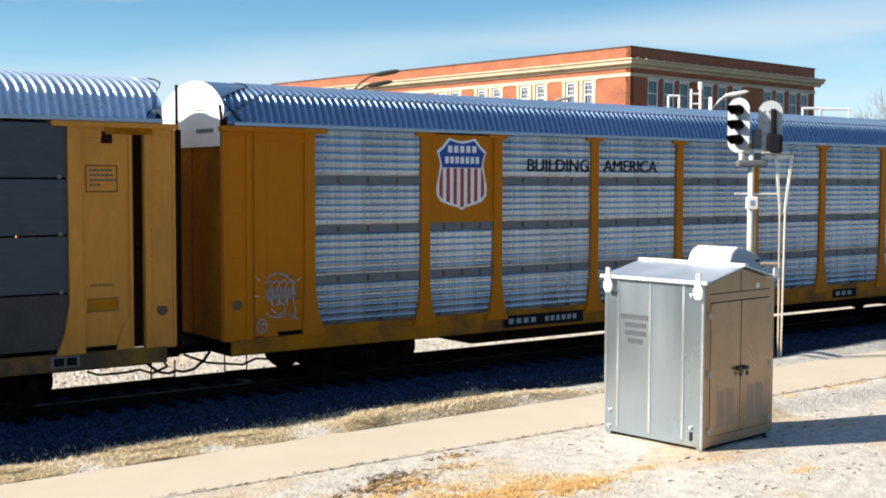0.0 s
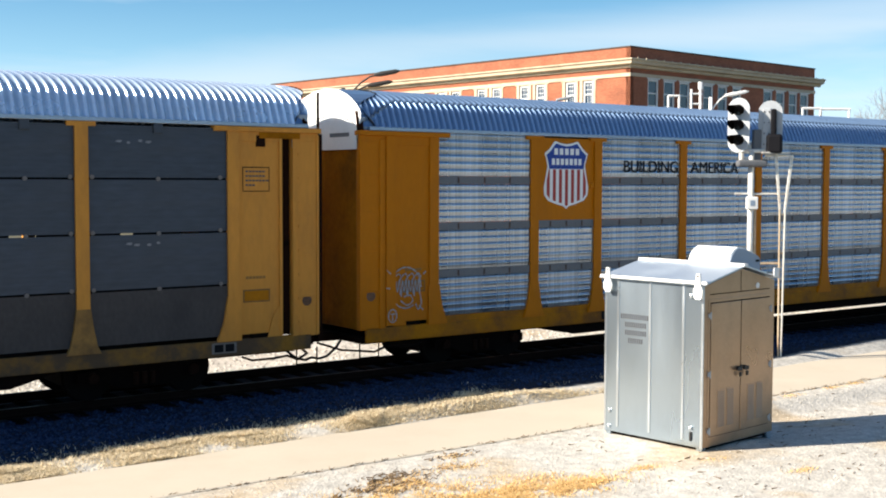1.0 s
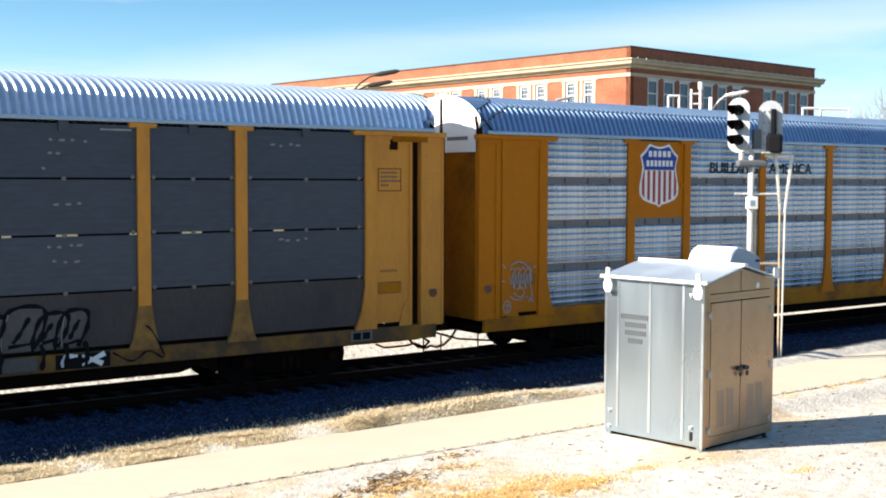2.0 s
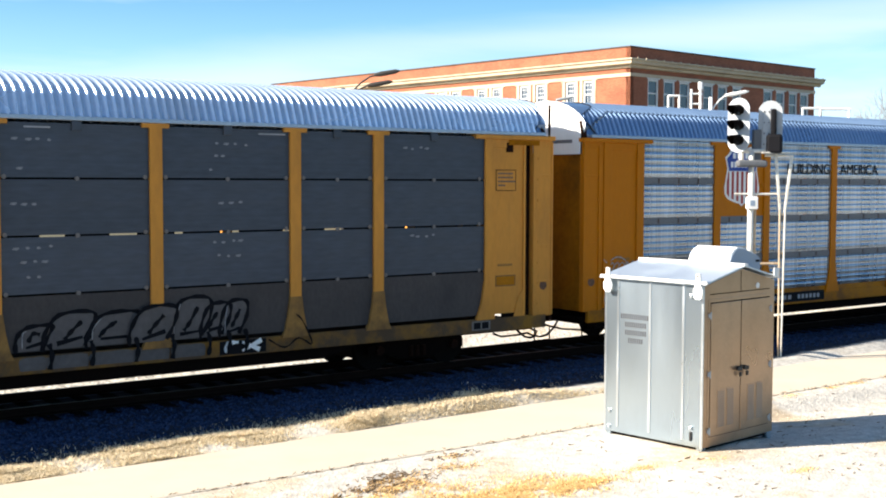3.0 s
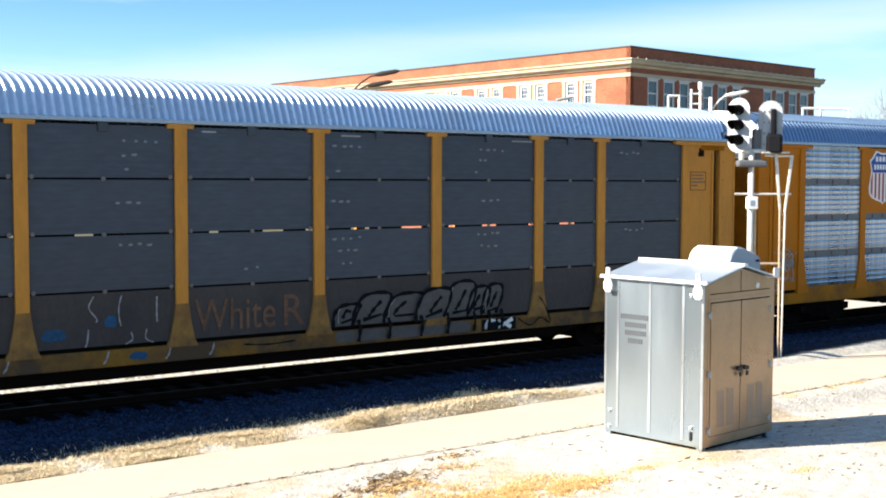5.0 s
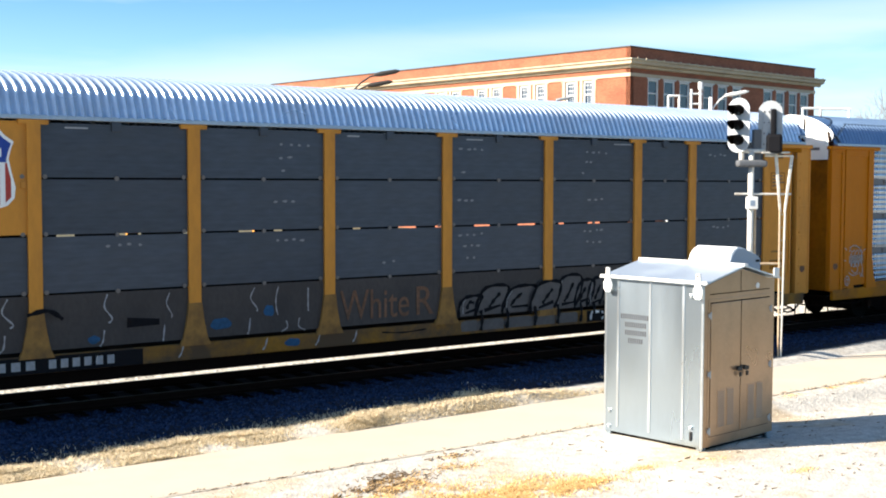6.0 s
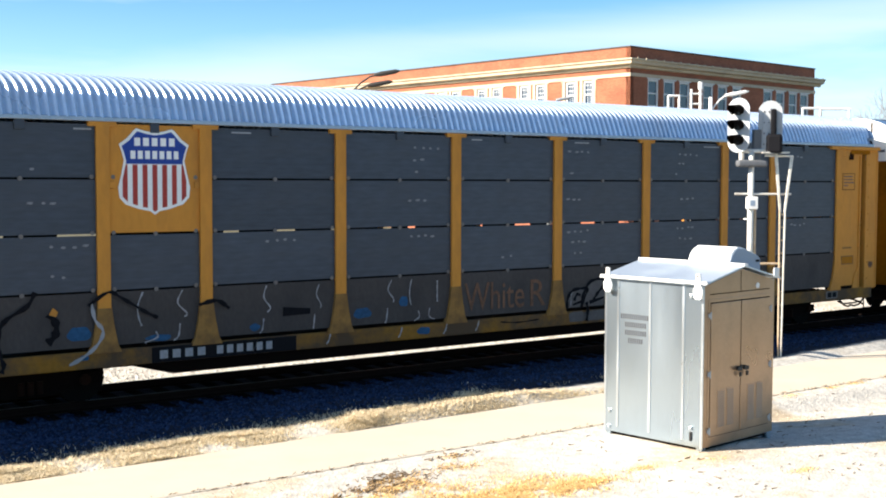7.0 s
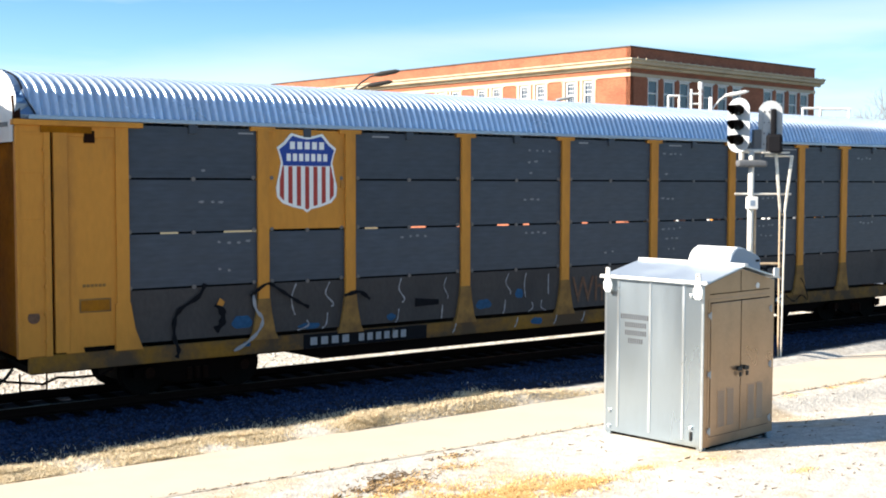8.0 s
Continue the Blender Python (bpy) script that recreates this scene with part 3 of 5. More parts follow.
def stones():
    spots = []
    while len(spots) < 34000:
        x = 3.5 + 30 * random.random() ** 1.5
        y = random.uniform(16.9, 20.6) if random.random() < 0.6 else random.uniform(22.4, 26.5)
        if y < 17.6 and random.random() > (y - 16.9) / 0.7:
            continue
        spots.append((x, y, ground_z(x, y)))
    scatter("ballast", [p for p in spots if p[1] < 22], 0.038, M["ballast"], "crushed-stone ballast beside the rails, painted in the train's shade", "ballast")
    scatter("gravel", [p for p in spots if p[1] > 22], 0.042, M["far_stone"], "crushed stone beyond the track, painted pale as in sun", "gravel")
    spots = []
    while len(spots) < 9000:
        x, y = random.uniform(4, 26), random.uniform(9.5, 14.1)
        if x > 2.4 * y or x < 0.2 * y:
            continue
        if noise.noise((x * .6, y * .6, 2)) + random.uniform(-.5, .5) < 0:
            continue
        spots.append((x, y, ground_z(x, y)))
    scatter("gravel", spots, 0.015, M["gravel"], "pale loose limestone gravel beside the path", "gravel")


stones()


# (x, y, blades): single tufts in the gravel and along the path
TUFTS = ((11.96, 11.59, 420), (13.66, 10.17, 260), (13.08, 11.33, 100), (18.4, 13.98, 200), (20.6, 14.12, 300), (19.8, 14.05, 260), (21.9, 14.28, 260), (17.6, 13.95, 120), (10.2, 13.66, 200))


def dry_grass():
    """Straw tufts: a verge along the path and patches in front of it."""
    verts, faces = [], []

    def blade(x, y, h):
        z = ground_z(x, y) - 0.01
        a, lean = random.uniform(0, math.tau), random.uniform(0.5, 1.8) * h
        w = random.uniform(0.003, 0.007)
        dx, dy = math.cos(a), math.sin(a)
        b = len(verts)
        bend = (x + dx * lean * .35, y + dy * lean * .35, z + h * .65)
        verts.extend(((x - dy * w, y + dx * w, z), (x + dy * w, y - dx * w, z), (bend[0] + dy * w * .7, bend[1] - dx * w * .7, bend[2]),
                      (bend[0] - dy * w * .7, bend[1] + dx * w * .7, bend[2]), (x + dx * lean, y + dy * lean, z + h * .8)))
        faces.extend(((b, b + 1, b + 2, b + 3), (b + 3, b + 2, b + 4)))

    n = 0
    while n < 42000:
        x = 3.6 + 15 * random.random() ** 1.3
        edge = 15.72 + 0.03 * x
        y = edge + abs(random.gauss(0, 0.42))
        d = noise.noise((x * 0.8, y * 1.4, 9)) + 0.30 - 0.11 * max(0, x - 10.5)
        if random.random() > d + 0.35:
            continue
        blade(x, y, random.uniform(0.03, 0.085) * (1.35 if d > .45 else .8))
        n += 1
    def finish(material, label):
        me = bpy.data.meshes.new("dry_grass")
        me.from_pydata(verts, [], faces)
        me.materials.append(material)
        tagged(new("dry_grass", me), label, "grass", kind="stuff")
        verts.clear()
        faces.clear()

    finish(M["straw"], "straw-coloured dry winter grass along the path")
    # (centre x, y, spread x, y, blades): matted straw in front of the path
    for cx, cy, sx, sy, k in ((9.75, 11.62, 0.60, 0.26, 9500), (10.55, 11.33, 0.40, 0.16, 4600), (8.9, 11.85, 0.45, 0.25, 2600), (8.7, 12.75, 0.30, 0.18, 1500), (8.2, 12.45, 0.5, 0.22, 1500),
                              (9.8, 13.15, 0.30, 0.12, 900), (7.2, 12.3, 0.6, 0.3, 2200), (6.3, 12.6, 0.5, 0.35, 1200), (5.6, 13.2, 0.6, 0.3, 700), (9.2, 12.3, 0.5, 0.2, 900)):
        for i in range(k):
            x, y = random.gauss(cx, sx), random.gauss(cy, sy)
            if y < 13.95 and noise.noise((x * 3.2, y * 3.2, 4)) + random.uniform(-.4, .6) > 0:
                blade(x, y, random.uniform(0.015, 0.065))
    for cx, cy, k in TUFTS:
        for i in range(k):
            blade(random.gauss(cx, .18), random.gauss(cy, .07), random.uniform(0.015, 0.045))
    finish(M["gold_straw"], "golden matted dry grass lying on the gravel")
    # dark dead stalks lying among the straw
    bm = B()
    for cx, cy, k in ((8.75, 12.72, 40), (8.3, 12.5, 30), (9.75, 13.1, 16), (7.4, 12.7, 24), (9.1, 12.95, 14), (6.4, 13.2, 14), (8.65, 13.1, 80), (8.1, 12.84, 60), (10.17, 13.67, 30), (8.9, 13.25, 30)) + tuple((5 + 0.31 * q, 13.95 + 0.012 * (5 + 0.31 * q), 4) for q in range(60)):
        for i in range(k):
            x, y = random.gauss(cx, .24), random.gauss(cy, .08 if k > 8 else .025)
            a, ln = random.gauss(0.3, 0.9), random.uniform(.03, .11)
            z = ground_z(x, y) + 0.012
            cyl(bm, (x, y, z), (x + ln * math.cos(a), y + ln * math.sin(a), z + random.uniform(0, .03)), 0.009 if k > 20 else 0.006, 0.004, seg=4)
    # a thin litter of twigs over the open gravel
    for i in range(170):
        x, y = random.uniform(11.5, 23.0), random.uniform(9.6, 13.7)
        a, ln = random.gauss(0.1, 0.7), random.uniform(.03, .12)
        z = ground_z(x, y) + 0.010
        cyl(bm, (x, y, z), (x + ln * math.cos(a), y + ln * math.sin(a), z + random.uniform(0, .015)), 0.008, 0.004, seg=4)
    thing("dead_stalks", bm, M["stalk"], "dark dead plant stalks lying in the gravel", "plant debris", kind="stuff")


dry_grass()

# ---- the autorack train ----
CAR_PITCH = 28.19
HALF = 13.66
POSTS = (-11.86, -9.06, -7.14, -4.27, -1.43, 1.43, 4.25, 7.06, 8.96, 11.74)
ROWS = (4.84, 3.89, 2.92, 1.93, 0.96)
SHOULDER = [(-1.515, 4.925), (-1.468, 5.06), (-1.415, 5.19), (-1.355, 5.31), (-1.28, 5.41), (-1.18, 5.495), (-1.03, 5.575), (-0.86, 5.645), (-0.6, 5.705), (-0.3, 5.76), (0, 5.785)]


ROOF_PROFILE = finer(SHOULDER + [(-y, z) for y, z in SHOULDER[-2::-1]], 2)


def roof_end(z, e, light):
    """How far the sheet reaches at each end: cut back at the eaves, and at the crown of one end."""
    up = smooth(4.93, 5.32, z)
    crown = smooth(5.36, 5.76, z)
    if e > 0:
        return 13.10 + 0.24 * up + 0.36 * crown
    if light:
        return 13.26 + 0.24 * up - 0.85 * crown
    return 13.28 + 0.16 * up


def roof_half(z):
    """Half the roof's width at a height, just inside the sheet."""
    return float(np.interp(z, [p[1] for p in SHOULDER], [-p[0] for p in SHOULDER])) * 0.985


def roof_mesh(material, light):
    """Corrugated barrel roof, rounded ribs running over the car."""
    pitch = 0.1535
    n = int(2 * 13.6 / pitch)
    bm = B()
    prev = None
    stations = []
    for i in range(n):
        for ph, up in ((0.0, 0.0), (0.20, 0.03), (0.38, 0.13), (0.47, 0.38), (0.53, 0.78), (0.59, 1.0), (0.67, 0.93), (0.79, 0.55), (0.91, 0.14)):
            stations.append((-13.6 + (i + ph) * 27.2 / n, up))
    stations.append((13.6, 0))
    last = len(ROOF_PROFILE) - 1
    for x, up in stations:
        ring = []
        for k, (y, z) in enumerate(ROOF_PROFILE):
            a, b = ROOF_PROFILE[max(0, k - 1)], ROOF_PROFILE[min(last, k + 1)]
            t = Vector((b[0] - a[0], b[1] - a[1])).normalized()
            e = (0.050 * up - 0.008) * float(np.interp(z, (5.45, 5.68), (1.0, 0.35)))
            ring.append(bm.verts.new((max(-roof_end(z, -1, light), min(roof_end(z, 1, light), x)), y - t.y * e, z + t.x * e)))
        if prev:
            for k in range(last):
                bm.faces.new((prev[k], ring[k], ring[k + 1], prev[k + 1]))
        prev = ring
    bmesh.ops.remove_doubles(bm, verts=bm.verts[:], dist=0.0005)
    return mesh_of("roof", bm, material, smooth=True)


def panel_mesh(width, height, period, amp, material, bow=0.0, name="panel"):
    """A sheet with horizontal corrugations, bowed outward, 12 mm of backing, origin at its lower left."""
    n = max(2, round(height / period))
    prof = []

    def at(d, z):
        u = 2 * z / height - 1
        return (d - bow * (1 - u * u), z)
    p = height / n
    for i in range(n):
        z = height * i / n
        prof += [at(0.0, z), at(-amp * 0.35, z + p * .30), at(-amp, z + p * .62), at(-amp * 0.9, z + p * .74)]
    prof.append(at(0.0, height))
    prof += [(0.022, height), (0.022, 0.0)]
    return mesh_of(name, prism(B(), prof, "x", 0, width), material)


def post_mesh(material):
    """Side post: a T at the head, flared at the foot."""
    h = 0.115
    out = [(-h, 1.62), (-h, 4.79), (-0.25, 4.79), (-0.25, 4.87), (0.25, 4.87), (0.25, 4.79), (h, 4.79), (h, 1.62)]
    return mesh_of("post", prism(B(), out, "y", -1.535, -1.45), material)


def foot_mesh(material):
    """The flared gusset at a post's foot."""
    h = 0.125
    out = [(-0.30, 0.86), (-0.235, 1.0), (-0.17, 1.30), (-h, 1.64), (h, 1.64), (0.17, 1.30), (0.235, 1.0), (0.30, 0.86)]
    bm = prism(B(), out, "y", -1.540, -1.45)
    cyl(bm, (0, -1.548, 1.42), (0, -1.538, 1.42), 0.018, seg=6)
    return mesh_of("post_foot", bm, material)


def shield(car, x, z_top, width, height):
    """The maker's shield: white border, blue chief with two lines of plain blocks, red and white stripes."""
    def outline(s):
        w, h = width / 2, height
        half = [(0, 0.045 * h), (0.25 * w, 0.03 * h), (0.50 * w, 0.0), (0.58 * w, 0.03 * h), (0.75 * w, 0.115 * h), (0.97 * w, 0.185 * h), (0.90 * w, 0.27 * h),
                (0.84 * w, 0.37 * h), (0.91 * w, 0.52 * h), (1.0 * w, 0.68 * h), (0.97 * w, 0.80 * h), (0.80 * w, 0.88 * h), (0.42 * w, 0.935 * h), (0.13 * w, 0.96 * h), (0, 1.0 * h)]
        pts = [(px, pz) for px, pz in half] + [(-px, pz) for px, pz in half[-2:0:-1]]
        c = 0.5 * h
        return [(x + px * s, z_top - (c + (pz - c) * s)) for px, pz in pts]
    sign = part("shield_sign", prism(B(), outline(1.0), "y", -1.507, -1.49), M["white"], car, "shield-shaped sign in red, white and blue")
    inner = outline(0.93)
    split = z_top - 0.41 * height
    top, bot = B(), B()
    prism(top, inner, "y", -1.511, -1.5)
    bmesh.ops.bisect_plane(top, geom=top.verts[:] + top.edges[:] + top.faces[:], plane_co=(0, 0, split), plane_no=(0, 0, -1), clear_outer=True)
    part("blue_field", top, M["blue"], sign)
    for k in range(7):
        bm = prism(B(), inner, "y", -1.511, -1.5)
        w = width * 0.93 / 13.6
        cx = x + (k - 3) * 2 * w
        for co, no in (((0, 0, split - 0.012), (0, 0, 1)), ((cx - w / 2, 0, 0), (-1, 0, 0)), ((cx + w / 2, 0, 0), (1, 0, 0))):
            bmesh.ops.bisect_plane(bm, geom=bm.verts[:] + bm.edges[:] + bm.faces[:], plane_co=co, plane_no=no, clear_outer=True)
        part("red_stripe", bm, M["red"], sign)
    for count, zc, span in ((5, 0.155, 0.60), (7, 0.305, 0.70)):
        step = width * span / count
        for k in range(count):
            cx = x + (k - (count - 1) / 2) * step
            zz = z_top - zc * height
            part("white_block", box(B(), cx - step * .33, cx + step * .33, -1.515, -1.505, zz - .047 * height, zz + .047 * height), M["white"], sign)


def bars(parent, x0, x1, z, height, count, y, material, name="letter_bar", gap=0.45):
    w = (x1 - x0) / count
    me = mesh_of(name, box(B(), 0, w * (1 - gap), y - 0.003, y + 0.002, 0, height), material)
    for k in range(count):
        o = part(name, me, None, parent)
        o.location = (x0 + k * w, 0, z)


def truck(car, x):
    """A two-axle truck: side frames, bolster, springs and wheelsets."""
    t = part("truck", box(B(), x - 0.25, x + 0.25, -1.05, 1.05, 0.36, 0.56, 0.03), M["black"], car, "sooty cast-steel truck")
    for sy in (-1, 1):
        y0, y1 = sorted((sy * 0.92, sy * 1.06))
        f = prism(B(), [(x - 1.22, 0.28), (x - 1.22, 0.46), (x - 0.75, 0.50), (x - 0.4, 0.60), (x + 0.4, 0.60), (x + 0.75, 0.50), (x + 1.22, 0.46),
                        (x + 1.22, 0.28), (x + 0.80, 0.28), (x + 0.42, 0.13), (x - 0.42, 0.13), (x - 0.80, 0.28)], "y", y0, y1)
        part("side_frame", f, M["black"], t)
        sp = B()
        for k in (-0.16, 0, 0.16):
            cyl(sp, (x + k, sy * 1.08, 0.18), (x + k, sy * 1.08, 0.40), 0.055, seg=8)
        part("springs", sp, M["brown"], t)
        for ax in (-0.95, 0.95):
            part("bearing_cap", cyl(B(), (x + ax, sy * 1.04, 0.36), (x + ax, sy * 1.13, 0.36), 0.10, seg=10), M["brown"], t)
    part("brake_beam", box(B(), x - 1.30, x + 1.30, -0.60, 0.60, 0.16, 0.50, 0.02), M["black"], t)
    sets = []
    for ax in (-0.95, 0.95):
        bm = cyl(B(), (0, -1.0, 0), (0, 1.0, 0), 0.07, seg=8)
        for sy in (-1, 1):
            cyl(bm, (0, sy * 0.69, 0), (0, sy * 0.72, 0), 0.465, seg=28)
            cyl(bm, (0, sy * 0.72, 0), (0, sy * 0.82, 0), 0.44, seg=28)
            for k in range(5):
                a = k * math.tau / 5
                cyl(bm, (0.20 * math.cos(a), sy * 0.81, 0.20 * math.sin(a)), (0.20 * math.cos(a), sy * 0.835, 0.20 * math.sin(a)), 0.035, seg=6)
        w = part("wheelset", bm, M["tread"], t, "worn steel wheelset")
        w.location = (x + ax, 0, 0.36)
        sets.append((w, x + ax))
    return sets


def autorack(x_start, light, label, spray):
    """An enclosed car-carrying rail car, 27.3 m over its ends. Returns its root and wheelsets."""
    car = base("autorack_car", pose(x_start, TRACK_Y, 0), label, "rail car", "cars of the train")
    yel, sil = (M["yellow_b"], M["sill_b"]) if light else (M["yellow_a"], M["sill_a"])
    pan = M["panel_b"] if light else M["panel_a"]
    part("roof", roof_mesh(M["roof_b"] if light else M["roof_a"], light), None, car, "corrugated galvanised steel barrel roof")
    # frame
    under = prism(B(), [(-13.3, 0.62), (-13.3, 0.52), (-8.4, 0.52), (-7.75, 0.36), (7.75, 0.36), (8.4, 0.52), (13.3, 0.52), (13.3, 0.62)], "y", -1.1, 1.1)
    part("underframe", under, M["black"], car, "sooty black underframe")
    part("deck", box(B(), -13.4, 13.4, -1.40, 1.40, 0.62, 0.70), M["black"], car)
    part("upper_deck", box(B(), -13.2, 13.2, -1.38, 1.38, 2.62, 2.70), M["black"], car)
    for sy in (-1, 1):
        y0, y1 = sorted((sy * 1.41, sy * 1.50))
        part("side_sill", box(B(), -13.45, 13.45, y0, y1, 0.60, 0.90, 0.012), sil, car, "grimy yellow side sill")
        if light:
            y0, y1 = sorted((sy * 1.44, sy * 1.478))
            part("sheet_ledge", box(B(), -11.7, 11.7, y0, y1, 0.895, 1.035, 0.006), sil, car, "dusty yellow ledge under the sheets")
        y0, y1 = sorted((sy * 1.44, sy * 1.536))
        part("eave_rail", box(B(), -13.4, 13.4, y0, y1, 4.875, 4.955, 0.01), M["eave"], car, "galvanised eave rail")
        y0, y1 = sorted((sy * 1.30, sy * 1.38))
        part("skirt", prism(B(), [(-8.5, 0.60), (-8.5, 0.56), (-7.75, 0.36), (7.75, 0.36), (8.5, 0.56), (8.5, 0.60)], "y", y0, y1), M["black"], car)
    # side sheets between the posts
    sheets = {}
    far_rows = (4.84, 3.89, 2.78, 1.93, 0.96)
    post = post_mesh(yel)
    foot = foot_mesh(yel if light else M["foot_a"])
    bolt = mesh_of("clip", cyl(B(), (0, -1.50, 0), (0, -1.475, 0), 0.04, seg=8), M["clip"])
    bolt_plate = mesh_of("band_bolt", box(B(), -0.02, 0.02, -0.008, 0.006, -0.06, 0.06, 0.004), M["coping"])
    clip = mesh_of("eave_bracket", box(B(), -0.085, 0.085, -1.515, -1.46, 4.70, 4.875, 0.008), M["band_b"] if light else M["panel_a"])
    for sy in (-1, 1):
        turn = Matrix.Identity(4) if sy < 0 else pose(0, 0, 0, 0, 0, 180)
        for px in POSTS[1:-1]:
            o = part("post", post, None, car)
            o.matrix_basis = turn @ pose(px * (-sy), 0, 0)
            f = part("post_foot", foot, None, o)
        for a, b in zip(POSTS, POSTS[1:]):
            if sy > 0:
                a, b = -b, -a
            logo = abs(a + 9.06) < 0.01 or (sy > 0 and abs(a + 8.96) < 0.01)
            for r in range(4):
                rows = ROWS if sy < 0 else far_rows
                slack = 0.018 if sy < 0 else 0.06
                top, low = rows[r] - slack + (0.13 if light and r == 0 else 0), rows[r + 1] + slack
                if logo and r < 2:
                    if light and r == 1:
                        o = part("band", mesh_of("band", box(B(), 0, b - a, 0.004, 0.03, 0, 0.165, 0.004), M["band_b"]), None, car, "dull grey band")
                        o.matrix_basis = turn @ pose(a, -1.475 - 0.03, rows[2] - 0.083)
                    continue
                key = (round(b - a, 2), r, sy)
                if key not in sheets:
                    band = 0.066 if light else 0.0
                    sheets[key] = (panel_mesh(b - a, top - low - 2 * band, 0.142 if light else 0.12, 0.017 if light else 0.0006, pan if light or r < 3 else M["panel_low"], 0.012 if light else 0.0),
                                   mesh_of("band", box(B(), 0, b - a, 0.004, 0.03, 0, 0.165, 0.004), M["band_b"]) if light else None)
                o = part("panel", sheets[key][0], None, car)
                o.matrix_basis = turn @ pose(a, -1.475, low + (0.066 if light else 0.0))
                if light and r < 3:
                    o = part("band", sheets[key][1], None, car, "dull grey band")
                    o.matrix_basis = turn @ pose(a, -1.475 - 0.03, rows[r + 1] - 0.083)
            if sy < 0 and light:
                for r in (1, 2, 3):
                    if logo and r == 1:
                        continue
                    for q in (0.25, 0.5, 0.75):
                        o = part("band_bolt", bolt_plate, None, car)
                        o.location = (a + (b - a) * q, -1.505, ROWS[r])
            if sy < 0:
                for r in (1, 2, 3):
                    if r == 2 and not logo and not light:
                        # the middle seam is open here and there
                        u = a
                        while u < b - 0.3:
                            w = random.uniform(0.35, 1.0)
                            part("seam_strip", box(B(), u, min(b, u + w), -1.440, -1.432, ROWS[r] - 0.05, ROWS[r] + 0.05), M["gap"], car)
                            u += w + random.uniform(0.12, 0.55)
                    else:
                        part("seam_strip", box(B(), a, b, -1.440, -1.432, ROWS[r] - 0.05, ROWS[r] + 0.05), M["gap"], car)
            if sy < 0:
                if not light:
                    o = part("eave_bracket", clip, None, car)
                    o.location = ((a + b) / 2, 0, 0)
                    for r in (1, 2, 3):
                        for bx in (a + 0.19, b - 0.19, (a + b) / 2):
                            o = part("clip", bolt, None, car)
                            o.location = (bx, 0, ROWS[r] + (0.0 if bx == (a + b) / 2 else 0.03))
        if sy < 0:
            plate = box(B(), -8.98, -7.22, -1.49, -1.46, 2.945, 4.84, 0.006)
            part("sign_plate", plate, yel, car, "yellow sign plate")
            for ex in (-9.06, -7.14):
                part("plate_lug", box(B(), ex - 0.05 + (0.17 if ex < -8 else -0.17), ex + 0.05 + (0.17 if ex < -8 else -0.17), -1.52, -1.48, 3.72, 3.84, 0.01), yel, car)
        else:
            part("sign_plate", box(B(), 7.1, 9.0, 1.46, 1.49, 2.93, 4.84), yel, car)
    shield(car, -8.11, 4.775, 1.34, 1.52)
    # both ends
    for e in (-1, 1):
        for sy in (-1, 1):
            def ex(a, b):
                return sorted((e * a, e * b))

            def ey(a, b):
                return sorted((sy * a, sy * b))
            # edge post with flared foot
            out = [(e * 11.92, 1.70), (e * 11.92, 4.79), (e * 11.69, 4.79), (e * 11.69, 1.70)]
            edge = part("edge_post", prism(B(), out, "y", *ey(1.45, 1.53)), yel, car)
            out = [(e * 11.46, 0.88), (e * 11.95, 0.88), (e * 11.95, 1.71), (e * 11.68, 1.71), (e * 11.60, 1.25)]
            part("edge_foot", prism(B(), out, "y", *ey(1.45, 1.536)), yel, edge)
            part("end_panel", box(B(), *ex(11.9, 12.78), *ey(1.44, 1.49), 0.98, 4.78, 0.008), yel, car)
            fr = B()
            box(fr, *ex(12.76, 13.0 if e < 0 else 12.82), *ey(1.42, 1.53), 0.92, 4.78, 0.01)
            box(fr, *ex(11.92, 12.78), *ey(1.46, 1.51), 4.60, 4.78, 0.006)
            part("door_frame", fr, yel, car)
            bm = B()
            prism(bm, [(e * 12.82, 0.90), (e * 12.82, 1.55), (e * 12.62, 1.30), (e * 12.50, 0.90)], "y", *ey(1.485, 1.515))
            part("gusset", bm, yel, car)
            # backing added to fill the gap beside the gate
            part("door_track", box(B(), *ex(12.94 if e < 0 else 12.80, 13.06), *ey(1.28, 1.36), 0.90, 4.86), yel if light and e < 0 else M["brown"], car, "yellow backing added in the gate gap" if light and e < 0 else "dark brown backing added in the gate gap")
            gate = part("end_gate", box(B(), *ex(12.99 if light and e < 0 else 13.05, 13.62), *ey(1.36, 1.50), 0.86, 4.785, 0.02), yel, car, "yellow hinged end gate")
            rib = B()
            box(rib, *ex(13.05, 13.16), *ey(1.49, 1.525), 0.88, 4.70, 0.008)
            part("gate_rib", rib, yel, gate)
            part("gate_rib", box(B(), *ex(13.57, 13.625), *ey(1.49, 1.52), 0.88, 4.74, 0.006), yel, gate)
            for z in (1.62, 2.42, 3.20, 3.98, 4.62):
                part("gate_bar", box(B(), *ex(13.16, 13.57), *ey(1.49, 1.508), z, z + 0.05, 0.006), yel, gate)
            knuckle = mesh_of("rivet", cyl(B(), (0, 0, -0.03), (0, 0, 0.03), 0.022, seg=6), yel)
            for k in range(8):
                o = part("rivet", knuckle, None, gate)
                o.location = (e * 13.17, sy * 1.525, 1.15 + k * 0.46)
            part("top_plate", box(B(), *ex(11.42, 13.66), *ey(1.36, 1.56), 4.775, 4.87, 0.012), yel, car)
